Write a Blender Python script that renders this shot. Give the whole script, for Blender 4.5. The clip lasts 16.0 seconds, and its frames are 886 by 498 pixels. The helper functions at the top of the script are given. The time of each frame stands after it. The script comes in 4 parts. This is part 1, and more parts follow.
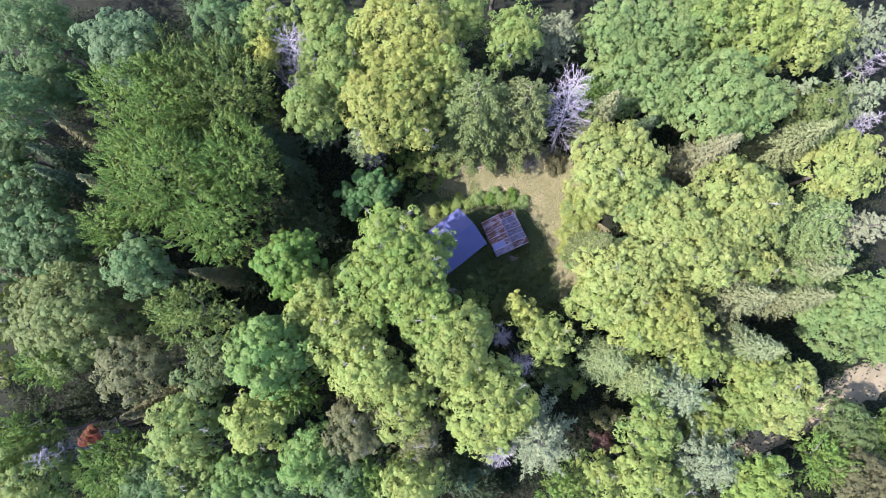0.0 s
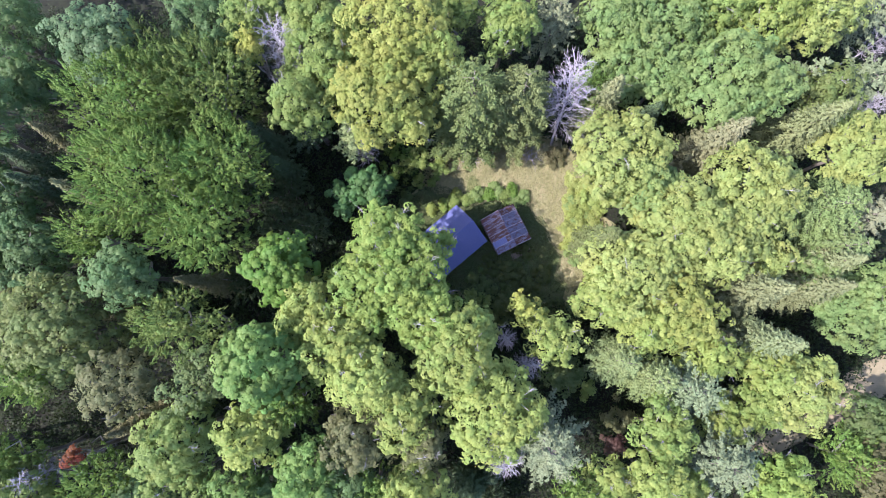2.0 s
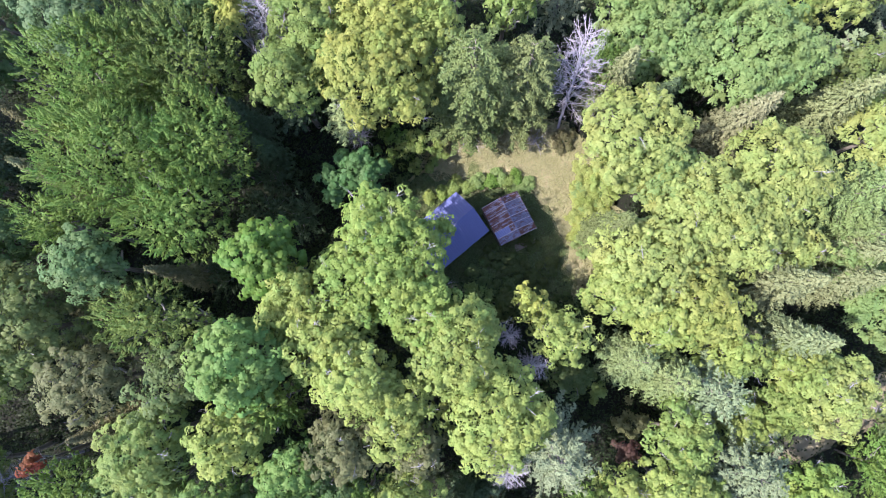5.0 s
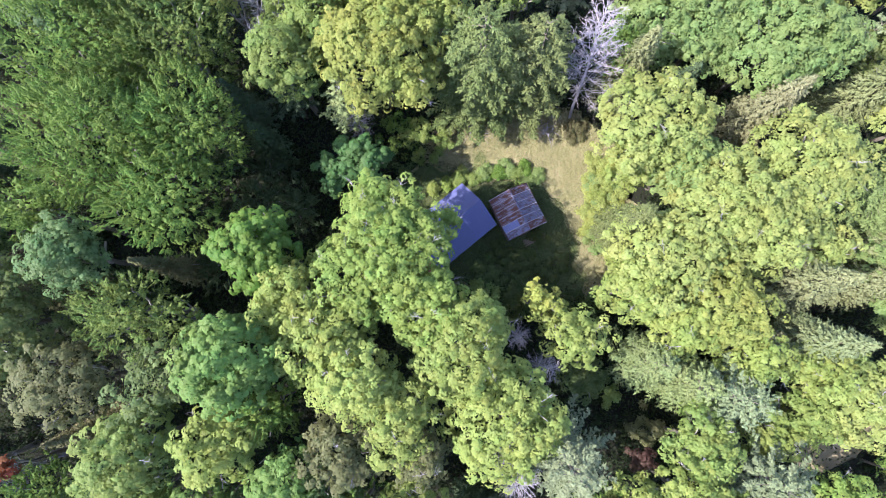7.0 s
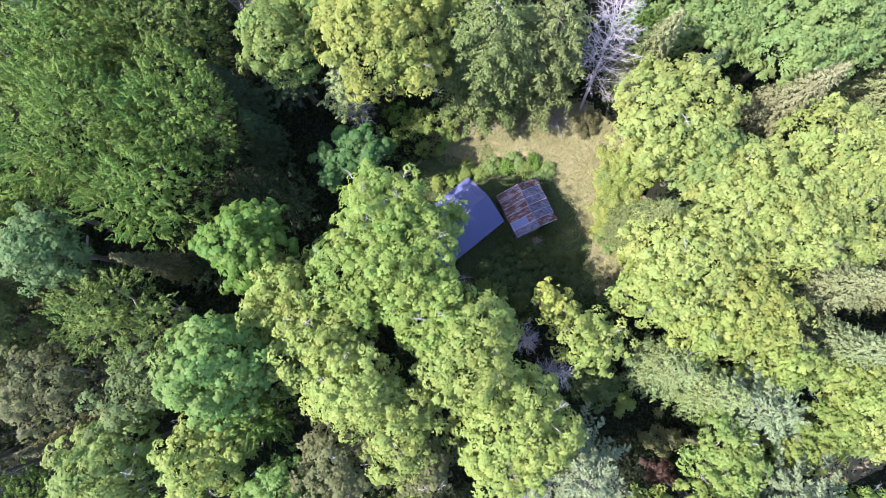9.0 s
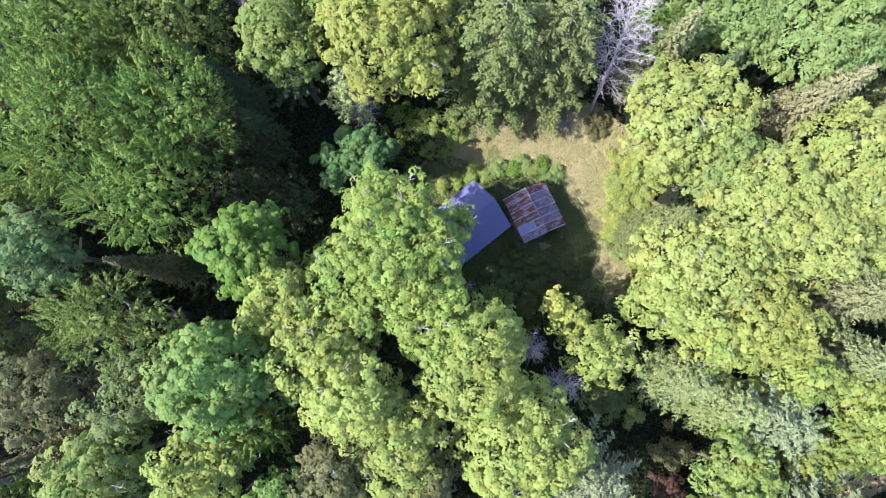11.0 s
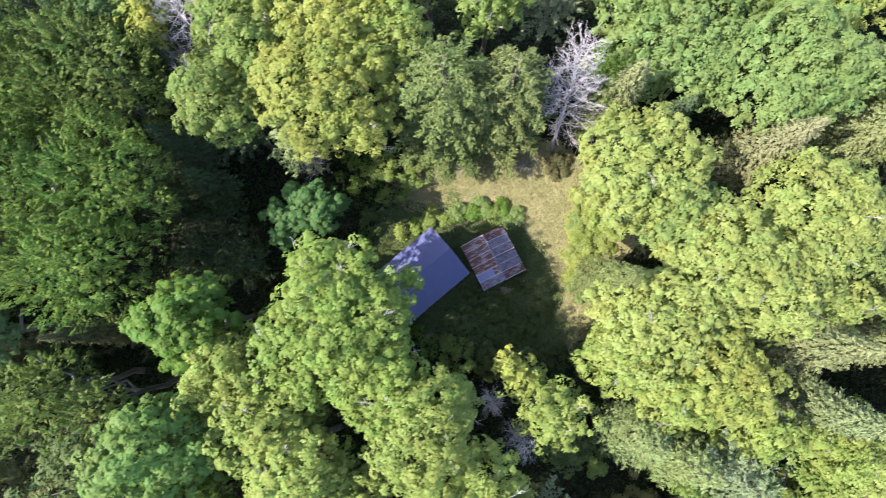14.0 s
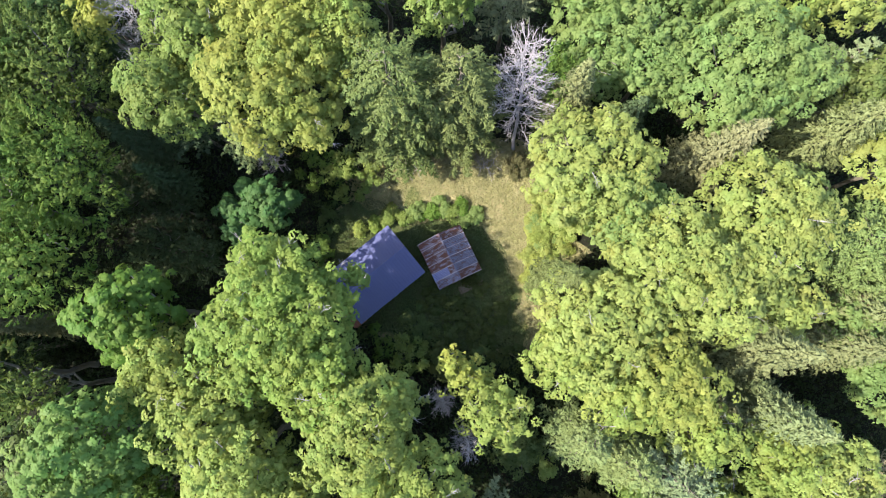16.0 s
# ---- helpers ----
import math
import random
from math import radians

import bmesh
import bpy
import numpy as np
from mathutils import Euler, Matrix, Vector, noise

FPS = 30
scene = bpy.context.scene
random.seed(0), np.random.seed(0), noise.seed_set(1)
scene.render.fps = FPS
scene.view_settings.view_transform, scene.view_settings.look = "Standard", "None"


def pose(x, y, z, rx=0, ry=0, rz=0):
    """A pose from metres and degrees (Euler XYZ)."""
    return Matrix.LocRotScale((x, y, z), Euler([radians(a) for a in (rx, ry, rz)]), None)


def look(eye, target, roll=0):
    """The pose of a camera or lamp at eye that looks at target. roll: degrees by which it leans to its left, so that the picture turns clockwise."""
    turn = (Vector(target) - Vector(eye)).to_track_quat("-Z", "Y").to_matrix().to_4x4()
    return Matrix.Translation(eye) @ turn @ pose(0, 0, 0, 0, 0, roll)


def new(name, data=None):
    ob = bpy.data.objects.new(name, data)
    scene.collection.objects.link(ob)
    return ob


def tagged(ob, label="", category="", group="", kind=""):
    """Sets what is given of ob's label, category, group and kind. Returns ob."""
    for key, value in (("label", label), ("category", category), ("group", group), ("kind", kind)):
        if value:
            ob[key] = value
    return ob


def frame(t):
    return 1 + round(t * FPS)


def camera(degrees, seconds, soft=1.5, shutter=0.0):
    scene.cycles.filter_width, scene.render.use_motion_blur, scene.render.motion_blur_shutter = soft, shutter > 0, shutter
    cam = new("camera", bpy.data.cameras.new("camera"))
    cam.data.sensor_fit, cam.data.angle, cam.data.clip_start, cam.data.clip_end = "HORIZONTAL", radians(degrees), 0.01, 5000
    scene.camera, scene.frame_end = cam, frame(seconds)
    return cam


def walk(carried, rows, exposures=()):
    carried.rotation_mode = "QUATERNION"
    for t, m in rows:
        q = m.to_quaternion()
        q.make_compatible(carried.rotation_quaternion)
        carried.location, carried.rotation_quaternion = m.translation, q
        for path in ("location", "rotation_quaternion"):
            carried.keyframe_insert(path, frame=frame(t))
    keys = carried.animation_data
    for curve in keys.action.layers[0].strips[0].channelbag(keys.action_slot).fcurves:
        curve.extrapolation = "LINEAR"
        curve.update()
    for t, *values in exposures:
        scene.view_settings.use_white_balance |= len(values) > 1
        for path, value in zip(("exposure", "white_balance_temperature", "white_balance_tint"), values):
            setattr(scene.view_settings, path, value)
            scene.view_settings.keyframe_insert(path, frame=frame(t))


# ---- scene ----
# ---- camera and its flight ----
cam = camera(78.0, 16.0, soft=0.85, shutter=0.9)
EXPOSURE = 2.86
PATH = [
    (0, (-0.037, 0.054, 58.089), (-0.038, 0.283, 56.102), 1.0),
    (0.5, (-0.064, 0.126, 57.629), (-0.062, 0.356, 55.643), 1.1),
    (1, (-0.201, 0.216, 57.037), (-0.196, 0.447, 55.050), 1.5),
    (1.5, (-0.176, 0.267, 56.363), (-0.17, 0.497, 54.376), 1.5),
    (2, (-0.112, 0.235, 55.603), (-0.105, 0.465, 53.616), 1.4),
    (2.5, (0.022, 0.25, 55.039), (0.027, 0.477, 53.052), 0.9),
    (3, (0.204, 0.177, 54.357), (0.205, 0.406, 52.370), 0.2),
    (3.5, (0.252, 0.117, 53.729), (0.253, 0.348, 51.742), 0.0),
    (4, (0.201, -0.069, 52.972), (0.203, 0.167, 50.986), 0.2),
    (6.5, (0.002, -0.45, 49.534), (0.005, -0.215, 47.548), 0.8),
    (7, (-0.226, -0.499, 48.793), (-0.224, -0.263, 46.807), 0.7),
    (7.5, (-0.457, -0.595, 48.016), (-0.456, -0.357, 46.031), 0.6),
    (8, (-0.579, -0.639, 47.429), (-0.582, -0.402, 45.443), 0.0),
    (8.5, (-0.654, -0.48, 46.939), (-0.653, -0.247, 44.952), 0.8),
    (9, (-0.6, -0.324, 46.279), (-0.597, -0.091, 44.293), 1.3),
    (11.5, (-1.139, 0.812, 44.985), (-1.139, 1.037, 42.998), 1.2),
    (12, (-1.305, 1.779, 44.866), (-1.302, 1.997, 42.878), 1.7),
    (12.5, (-1.178, 2.721, 44.639), (-1.177, 2.933, 42.650), 1.5),
    (13, (-0.53, 3.614, 44.669), (-0.533, 3.819, 42.680), -0.0),
    (13.5, (0.875, 4.367, 44.706), (0.866, 4.565, 42.716), -2.2),
    (14, (2.742, 4.871, 44.657), (2.725, 5.068, 42.667), -5.3),
    (14.5, (4.695, 5.195, 44.653), (4.667, 5.392, 42.663), -8.4),
    (15, (5.867, 5.243, 44.739), (5.838, 5.441, 42.750), -8.8),
    (15.5, (6.46, 4.978, 44.613), (6.428, 5.179, 42.624), -9.1),
    (16, (6.545, 4.644, 44.479), (6.509, 4.848, 42.490), -9.5),
]
walk(cam, [(t, look(eye, target, roll)) for t, eye, target, roll in PATH],
     exposures=[(0, EXPOSURE - 0.09, 6100, 22), (4, EXPOSURE - 0.04, 6150, 20), (9, EXPOSURE + 0.02, 6350, 16), (12.5, EXPOSURE - 0.02, 6620, 11.5), (16, EXPOSURE - 0.11, 7280, 4)])
# ---- world, sun and exposure ----
SUN_ELEVATION, SUN_AZIMUTH = 46.0, 193.0      # azimuth: degrees from +x towards +y, where the sun stands
world = bpy.data.worlds.new("sky")
scene.world = world
world.use_nodes = True
wt = world.node_tree
sky = wt.nodes.new("ShaderNodeTexSky")
sky.sky_type, sky.sun_disc = "NISHITA", False
sky.sun_elevation, sky.sun_rotation = radians(SUN_ELEVATION), radians(90 - SUN_AZIMUTH)
wt.links.new(sky.outputs[0], wt.nodes["Background"].inputs[0])
wt.nodes["Background"].inputs[1].default_value = 0.15
sun = new("sun", bpy.data.lights.new("sun", "SUN"))
sun.data.energy, sun.data.angle, sun.data.color = 3.4, radians(0.53), (1.0, 0.95, 0.86)
ce, se, ca, sa = math.cos(radians(SUN_ELEVATION)), math.sin(radians(SUN_ELEVATION)), math.cos(radians(SUN_AZIMUTH)), math.sin(radians(SUN_AZIMUTH))
sun.matrix_world = look((90 * ce * ca, 90 * ce * sa, 90 * se), (0, 0, 0))

# ---- materials ----
RNG = np.random.default_rng(7)


def material(name):
    m = bpy.data.materials.new(name)
    m.use_nodes = True
    nt = m.node_tree
    nt.nodes.clear()
    out = nt.nodes.new("ShaderNodeOutputMaterial")
    return m, nt, out


def node(nt, kind, **values):
    n = nt.nodes.new(kind)
    for key, value in values.items():
        n.inputs[key.replace("_", " ")].default_value = value
    return n


def ramp(nt, fac, stops):
    n = nt.nodes.new("ShaderNodeValToRGB")
    while len(n.color_ramp.elements) < len(stops):
        n.color_ramp.elements.new(0.5)
    for e, (p, c) in zip(n.color_ramp.elements, stops):
        e.position, e.color = p, (*c, 1)
    nt.links.new(fac, n.inputs[0])
    return n.outputs[0]


def noise_tex(nt, scale, detail=4.0, vector=None, rough=0.55):
    n = node(nt, "ShaderNodeTexNoise", Scale=scale, Detail=detail, Roughness=rough)
    if vector:
        nt.links.new(vector, n.inputs["Vector"])
    return n.outputs["Fac"]


def bump(nt, height, strength, distance, bsdf):
    n = node(nt, "ShaderNodeBump", Strength=strength, Distance=distance)
    nt.links.new(height, n.inputs["Height"])
    nt.links.new(n.outputs[0], bsdf.inputs["Normal"])


def mix(nt, fac, a, b, blend="MIX"):
    n = nt.nodes.new("ShaderNodeMix")
    n.data_type, n.blend_type = "RGBA", blend
    for socket, value in ((n.inputs[0], fac), (n.inputs[6], a), (n.inputs[7], b)):
        if isinstance(value, (int, float)):
            socket.default_value = value
        elif isinstance(value, tuple):
            socket.default_value = (*value, 1)
        else:
            nt.links.new(value, socket)
    return n.outputs[2]


def leaf_material(name, translucent, gloss, spread):
    """Leaves: the tree's own tint, changed leaf by leaf and in patches a metre or two wide."""
    m, nt, out = material(name)
    info, geo, place = nt.nodes.new("ShaderNodeObjectInfo"), nt.nodes.new("ShaderNodeNewGeometry"), nt.nodes.new("ShaderNodeTexCoord")
    hsv = nt.nodes.new("ShaderNodeHueSaturation")
    nt.links.new(info.outputs["Color"], hsv.inputs["Color"])
    patch = noise_tex(nt, 0.55, 3.0, place.outputs["Object"])
    hue = node(nt, "ShaderNodeMapRange", From_Min=0.3, From_Max=0.7, To_Min=0.5 - 0.026 * spread, To_Max=0.5 + 0.020 * spread)
    nt.links.new(patch, hue.inputs[0])
    nt.links.new(hue.outputs[0], hsv.inputs["Hue"])
    value = node(nt, "ShaderNodeMapRange", To_Min=1 - 0.07 * spread, To_Max=1 + 0.07 * spread)
    nt.links.new(geo.outputs["Random Per Island"], value.inputs[0])
    nt.links.new(value.outputs[0], hsv.inputs["Value"])
    bough = node(nt, "ShaderNodeMapRange", From_Min=0.3, From_Max=0.7, To_Min=1 - 0.15 * spread, To_Max=1 + 0.15 * spread)
    nt.links.new(noise_tex(nt, 2.7, 2.0, place.outputs["Object"]), bough.inputs[0])
    tinted = nt.nodes.new("ShaderNodeVectorMath")
    tinted.operation = "SCALE"
    nt.links.new(hsv.outputs[0], tinted.inputs[0])
    nt.links.new(bough.outputs[0], tinted.inputs["Scale"])
    bsdf = node(nt, "ShaderNodeBsdfPrincipled", Roughness=0.55)
    bsdf.inputs["Specular IOR Level"].default_value = gloss
    nt.links.new(tinted.outputs[0], bsdf.inputs["Base Color"])
    through_leaf = nt.nodes.new("ShaderNodeBsdfTranslucent")
    warm = mix(nt, 1.0, tinted.outputs[0], (1.12, 1.08, 0.95), "MULTIPLY")
    nt.links.new(warm, through_leaf.inputs[0])
    mixer = node(nt, "ShaderNodeMixShader", Fac=translucent)
    nt.links.new(bsdf.outputs[0], mixer.inputs[1])
    nt.links.new(through_leaf.outputs[0], mixer.inputs[2])
    nt.links.new(mixer.outputs[0], out.inputs[0])
    return m


def solid(name, stops, scale, roughness, bumpiness=0.3, metallic=0.0, stretch=(1, 1, 1), detail=6.0):
    """A surface whose colour wanders between the stops by noise at two scales, with relief."""
    m, nt, out = material(name)
    tex, mapping = nt.nodes.new("ShaderNodeTexCoord"), nt.nodes.new("ShaderNodeMapping")
    mapping.inputs["Scale"].default_value = stretch
    nt.links.new(tex.outputs["Object"], mapping.inputs[0])
    coarse, grain = noise_tex(nt, scale, detail, mapping.outputs[0]), noise_tex(nt, scale * 9, 3.0, mapping.outputs[0])
    both = node(nt, "ShaderNodeMath")
    both.operation = "MULTIPLY_ADD"
    nt.links.new(grain, both.inputs[0])
    both.inputs[1].default_value = 0.35
    nt.links.new(coarse, both.inputs[2])
    bsdf = node(nt, "ShaderNodeBsdfPrincipled", Roughness=roughness, Metallic=metallic)
    bsdf.inputs["Specular IOR Level"].default_value = 0.12
    nt.links.new(ramp(nt, both.outputs[0], stops), bsdf.inputs["Base Color"])
    bump(nt, both.outputs[0], bumpiness, 0.04, bsdf)
    nt.links.new(bsdf.outputs[0], out.inputs[0])
    return m


def rusty(name, paint, rust, amount, roughness, metallic):
    """Weathered sheet steel: rust in streaks down the slope, different on each sheet."""
    m, nt, out = material(name)
    tex, info = nt.nodes.new("ShaderNodeTexCoord"), nt.nodes.new("ShaderNodeObjectInfo")
    shift = nt.nodes.new("ShaderNodeVectorMath")
    shift.operation = "MULTIPLY_ADD"
    scale3 = nt.nodes.new("ShaderNodeCombineXYZ")
    for i in range(3):
        nt.links.new(info.outputs["Random"], scale3.inputs[i])
    shift.inputs[1].default_value = (37, 19, 23)
    nt.links.new(scale3.outputs[0], shift.inputs[0])
    nt.links.new(tex.outputs["Object"], shift.inputs[2])
    squash = nt.nodes.new("ShaderNodeMapping")
    squash.inputs["Scale"].default_value = (1.0, 3.2, 1.0)
    nt.links.new(shift.outputs[0], squash.inputs[0])
    streak, speck = noise_tex(nt, 1.6, 7.0, squash.outputs[0], 0.7), noise_tex(nt, 14.0, 3.0, shift.outputs[0])
    level = nt.nodes.new("ShaderNodeMath")
    level.operation = "MULTIPLY_ADD"
    nt.links.new(speck, level.inputs[0])
    level.inputs[1].default_value = 0.4
    nt.links.new(streak, level.inputs[2])
    cover = node(nt, "ShaderNodeMapRange", From_Min=0.92 - amount * 0.42, From_Max=1.02 - amount * 0.42)
    nt.links.new(level.outputs[0], cover.inputs[0])
    base = mix(nt, speck, tuple(c * 0.8 for c in paint), tuple(min(1, c * 1.25) for c in paint))
    red = mix(nt, streak, tuple(c * 0.5 for c in rust), tuple(c * 1.5 for c in rust))
    bsdf = node(nt, "ShaderNodeBsdfPrincipled")
    bsdf.inputs["Specular IOR Level"].default_value = 0.2
    nt.links.new(mix(nt, cover.outputs[0], base, red), bsdf.inputs["Base Color"])
    rough = node(nt, "ShaderNodeMapRange", To_Min=roughness, To_Max=0.9)
    nt.links.new(cover.outputs[0], rough.inputs[0])
    nt.links.new(rough.outputs[0], bsdf.inputs["Roughness"])
    metal = node(nt, "ShaderNodeMapRange", To_Min=metallic, To_Max=0.0)
    nt.links.new(cover.outputs[0], metal.inputs[0])
    nt.links.new(metal.outputs[0], bsdf.inputs["Metallic"])
    bump(nt, level.outputs[0], 0.25, 0.01, bsdf)
    nt.links.new(bsdf.outputs[0], out.inputs[0])
    return m


LEAF = leaf_material("broad_leaf", 0.57, 0.12, 1.0)
NEEDLE = leaf_material("needle", 0.15, 0.08, 0.6)
GRASS = leaf_material("grass_blade", 0.25, 0.25, 1.0)
BARK = solid("bark", [(0.35, (0.03, 0.026, 0.022)), (0.8, (0.10, 0.088, 0.075))], 3.0, 0.9, 0.6, stretch=(1, 1, 0.25))
GREY_BARK = solid("grey_bark", [(0.3, (0.07, 0.065, 0.06)), (0.85, (0.17, 0.16, 0.15))], 3.0, 0.9, 0.5)
PALE_BARK = solid("weathered_wood", [(0.3, (0.10, 0.092, 0.104)), (0.9, (0.22, 0.20, 0.225))], 3.0, 0.85, 0.4)
# near-black floor: the shade below the crowns is put into its colour
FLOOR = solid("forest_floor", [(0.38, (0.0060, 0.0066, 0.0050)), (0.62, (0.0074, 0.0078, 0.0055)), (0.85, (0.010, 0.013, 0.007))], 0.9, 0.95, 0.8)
TURF = solid("dry_turf", [(0.40, (0.095, 0.112, 0.042)), (0.62, (0.150, 0.140, 0.068)), (0.85, (0.20, 0.162, 0.100))], 0.55, 0.95, 0.6)
# green turf with the trees' shadow put into its dark colour
SHADED_TURF = solid("shaded_turf", [(0.40, (0.026, 0.036, 0.014)), (0.62, (0.040, 0.050, 0.020)), (0.85, (0.062, 0.062, 0.030))], 0.8, 0.95, 0.6)
SAND = solid("sandy_track", [(0.35, (0.072, 0.064, 0.038)), (0.75, (0.125, 0.104, 0.068))], 0.7, 0.95, 0.4)
BOARD = solid("old_boards", [(0.3, (0.06, 0.05, 0.045)), (0.85, (0.16, 0.13, 0.11))], 2.0, 0.85, 0.4, stretch=(1, 1, 0.2))
RED_BOARD = solid("red_brown_boards", [(0.3, (0.11, 0.042, 0.03)), (0.85, (0.22, 0.09, 0.065))], 2.2, 0.8, 0.4, stretch=(0.3, 1, 1))
# cabin's blue-grey sheet, made darker and bluer to hold the shade on it
ROOF_BLUE = rusty("blue_grey_steel", (0.053, 0.058, 0.132), (0.046, 0.050, 0.086), 0.15, 0.42, 0.0)
ROOF_RUST = rusty("rusted_steel", (0.12, 0.11, 0.15), (0.062, 0.027, 0.022), 0.74, 0.6, 0.05)
ROOF_STREAK = rusty("streaked_steel", (0.078, 0.080, 0.132), (0.060, 0.036, 0.042), 0.58, 0.55, 0.05)
# pale, part-rusted strips: the highlights along the sheet laps put into colour
ROOF_LAP = rusty("lap_highlight_steel", (0.20, 0.19, 0.23), (0.10, 0.05, 0.04), 0.45, 0.55, 0.05)
ROOF_PATCH = rusty("galvanised_steel", (0.085, 0.095, 0.19), (0.10, 0.075, 0.07), 0.05, 0.5, 0.05)
GLASS, gnt, gout = material("window_glass")
gb = node(gnt, "ShaderNodeBsdfPrincipled", Roughness=0.05, Base_Color=(0.02, 0.025, 0.03, 1))
gnt.links.new(gb.outputs[0], gout.inputs[0])

TINTS = {
    "lime": (0.157, 0.200, 0.055), "soft": (0.176, 0.214, 0.067), "green": (0.123, 0.170, 0.048), "leafy": (0.122, 0.176, 0.062), "fresh": (0.132, 0.188, 0.046),
    "mid": (0.090, 0.148, 0.034), "ever": (0.082, 0.107, 0.042), "moss": (0.088, 0.128, 0.034), "blue": (0.068, 0.116, 0.044), "teal": (0.050, 0.108, 0.036), "autumn": (0.172, 0.198, 0.052), "cloud": (0.086, 0.102, 0.056),
    "pale": (0.088, 0.152, 0.041), "olive": (0.118, 0.146, 0.062), "pear": (0.095, 0.124, 0.041), "deep": (0.074, 0.106, 0.038), "sage": (0.094, 0.103, 0.046),
    "brown": (0.084, 0.082, 0.040), "tan": (0.096, 0.092, 0.051), "yellow": (0.196, 0.220, 0.054), "gold": (0.180, 0.210, 0.058), "yolive": (0.155, 0.198, 0.052),
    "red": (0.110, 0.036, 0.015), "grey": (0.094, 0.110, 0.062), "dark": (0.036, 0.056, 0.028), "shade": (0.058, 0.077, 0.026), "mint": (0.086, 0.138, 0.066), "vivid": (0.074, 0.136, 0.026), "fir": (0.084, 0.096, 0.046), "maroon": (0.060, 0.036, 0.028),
}
WORDS = {
    "gold": "gold-green", "ever": "olive mid-green", "autumn": "dull golden-green", "cloud": "soft grey-green", "pear": "dusty pear-green",
    "fir": "dull olive-green", "maroon": "dull maroon",
    "soft": "soft yellow-green", "leafy": "soft mid-green", "moss": "dark mossy-green", "teal": "deep bluish-green",
    "lime": "yellow-green", "green": "bright green", "fresh": "fresh light-green", "mid": "mid-green", "blue": "cool dark green", "pale": "pale bluish-green", "olive": "olive-green",
    "deep": "deep green", "sage": "greyish sage-green", "brown": "brownish-olive", "tan": "tan and olive", "yellow": "yellowing", "yolive": "yellow-olive",
    "red": "reddening", "grey": "silvery grey-green", "dark": "very dark green", "shade": "dark green", "vivid": "vivid green", "mint": "cool mint-green",
}


# ---- mesh helpers ----
def mesh_of(name, verts, faces):
    me = bpy.data.meshes.new(name)
    me.from_pydata([tuple(v) for v in verts], [], faces)
    me.update()
    return me


def blades(name, v):
    """A mesh of loose three-cornered leaves from an array of n x 3 corners."""
    n = len(v)
    me = bpy.data.meshes.new(name)
    me.vertices.add(3 * n)
    me.vertices.foreach_set("co", np.ascontiguousarray(v, dtype=np.float32).ravel())
    me.loops.add(3 * n)
    me.loops.foreach_set("vertex_index", np.arange(3 * n, dtype=np.int32))
    me.polygons.add(n)
    me.polygons.foreach_set("loop_start", np.arange(0, 3 * n, 3, dtype=np.int32))
    me.update(calc_edges=True)
    return me


def part(name, me, mat, parent, label=""):
    ob = new(name, me)
    if mat and not me.materials:
        me.materials.append(mat)
    ob.parent = parent
    return tagged(ob, label) if label else ob


def thing(name, m, label, category, group="", kind=""):
    ob = new(name)
    ob.empty_display_size = 0.3
    ob.matrix_world = m
    return tagged(ob, label, category, group, kind)


def unit(v):
    return v / np.maximum(np.linalg.norm(v, axis=-1, keepdims=True), 1e-6)


def leaves(c, n, long, wide, u=None):
    """Corners of pointed leaves at c with normals n; u: the way they point."""
    k = len(c)
    if u is None:
        u = RNG.normal(size=(k, 3))
    u = unit(u - n * np.sum(u * n, axis=1, keepdims=True))
    w = np.cross(n, u)
    long, wide = np.broadcast_to(long, (k,))[:, None], np.broadcast_to(wide, (k,))[:, None]
    return np.stack([c - u * long * 0.4 - w * wide / 2, c + u * long * 0.6, c - u * long * 0.4 + w * wide / 2], axis=1)


def tube(points, radii, sides=7):
    verts, faces = [], []
    pts = [Vector(p) for p in points]
    for i, (p, r) in enumerate(zip(pts, radii)):
        d = (pts[min(i + 1, len(pts) - 1)] - pts[max(i - 1, 0)]).normalized()
        a = d.orthogonal().normalized()
        b = d.cross(a)
        for s in range(sides):
            q = 2 * math.pi * s / sides
            verts.append(p + r * (a * math.cos(q) + b * math.sin(q)))
        if i:
            for s in range(sides):
                k, j = (i - 1) * sides, (s + 1) % sides
                faces.append((k + s, k + j, k + sides + j, k + sides + s))
    faces.append(tuple(range(len(verts) - sides, len(verts))))
    return verts, faces


def tubes(name, many):
    verts, faces = [], []
    for points, radii, sides in many:
        v, f = tube(points, radii, sides)
        k = len(verts)
        verts += v
        faces += [tuple(i + k for i in q) for q in f]
    return mesh_of(name, verts, faces)


def bent(a, b, steps, wobble):
    a, b = np.array(a, float), np.array(b, float)
    size = np.linalg.norm(b - a)
    pts = [a + (b - a) * i / steps for i in range(steps + 1)]
    return [p + (RNG.normal(size=3) * wobble * size if 0 < i < steps else 0) for i, p in enumerate(pts)]


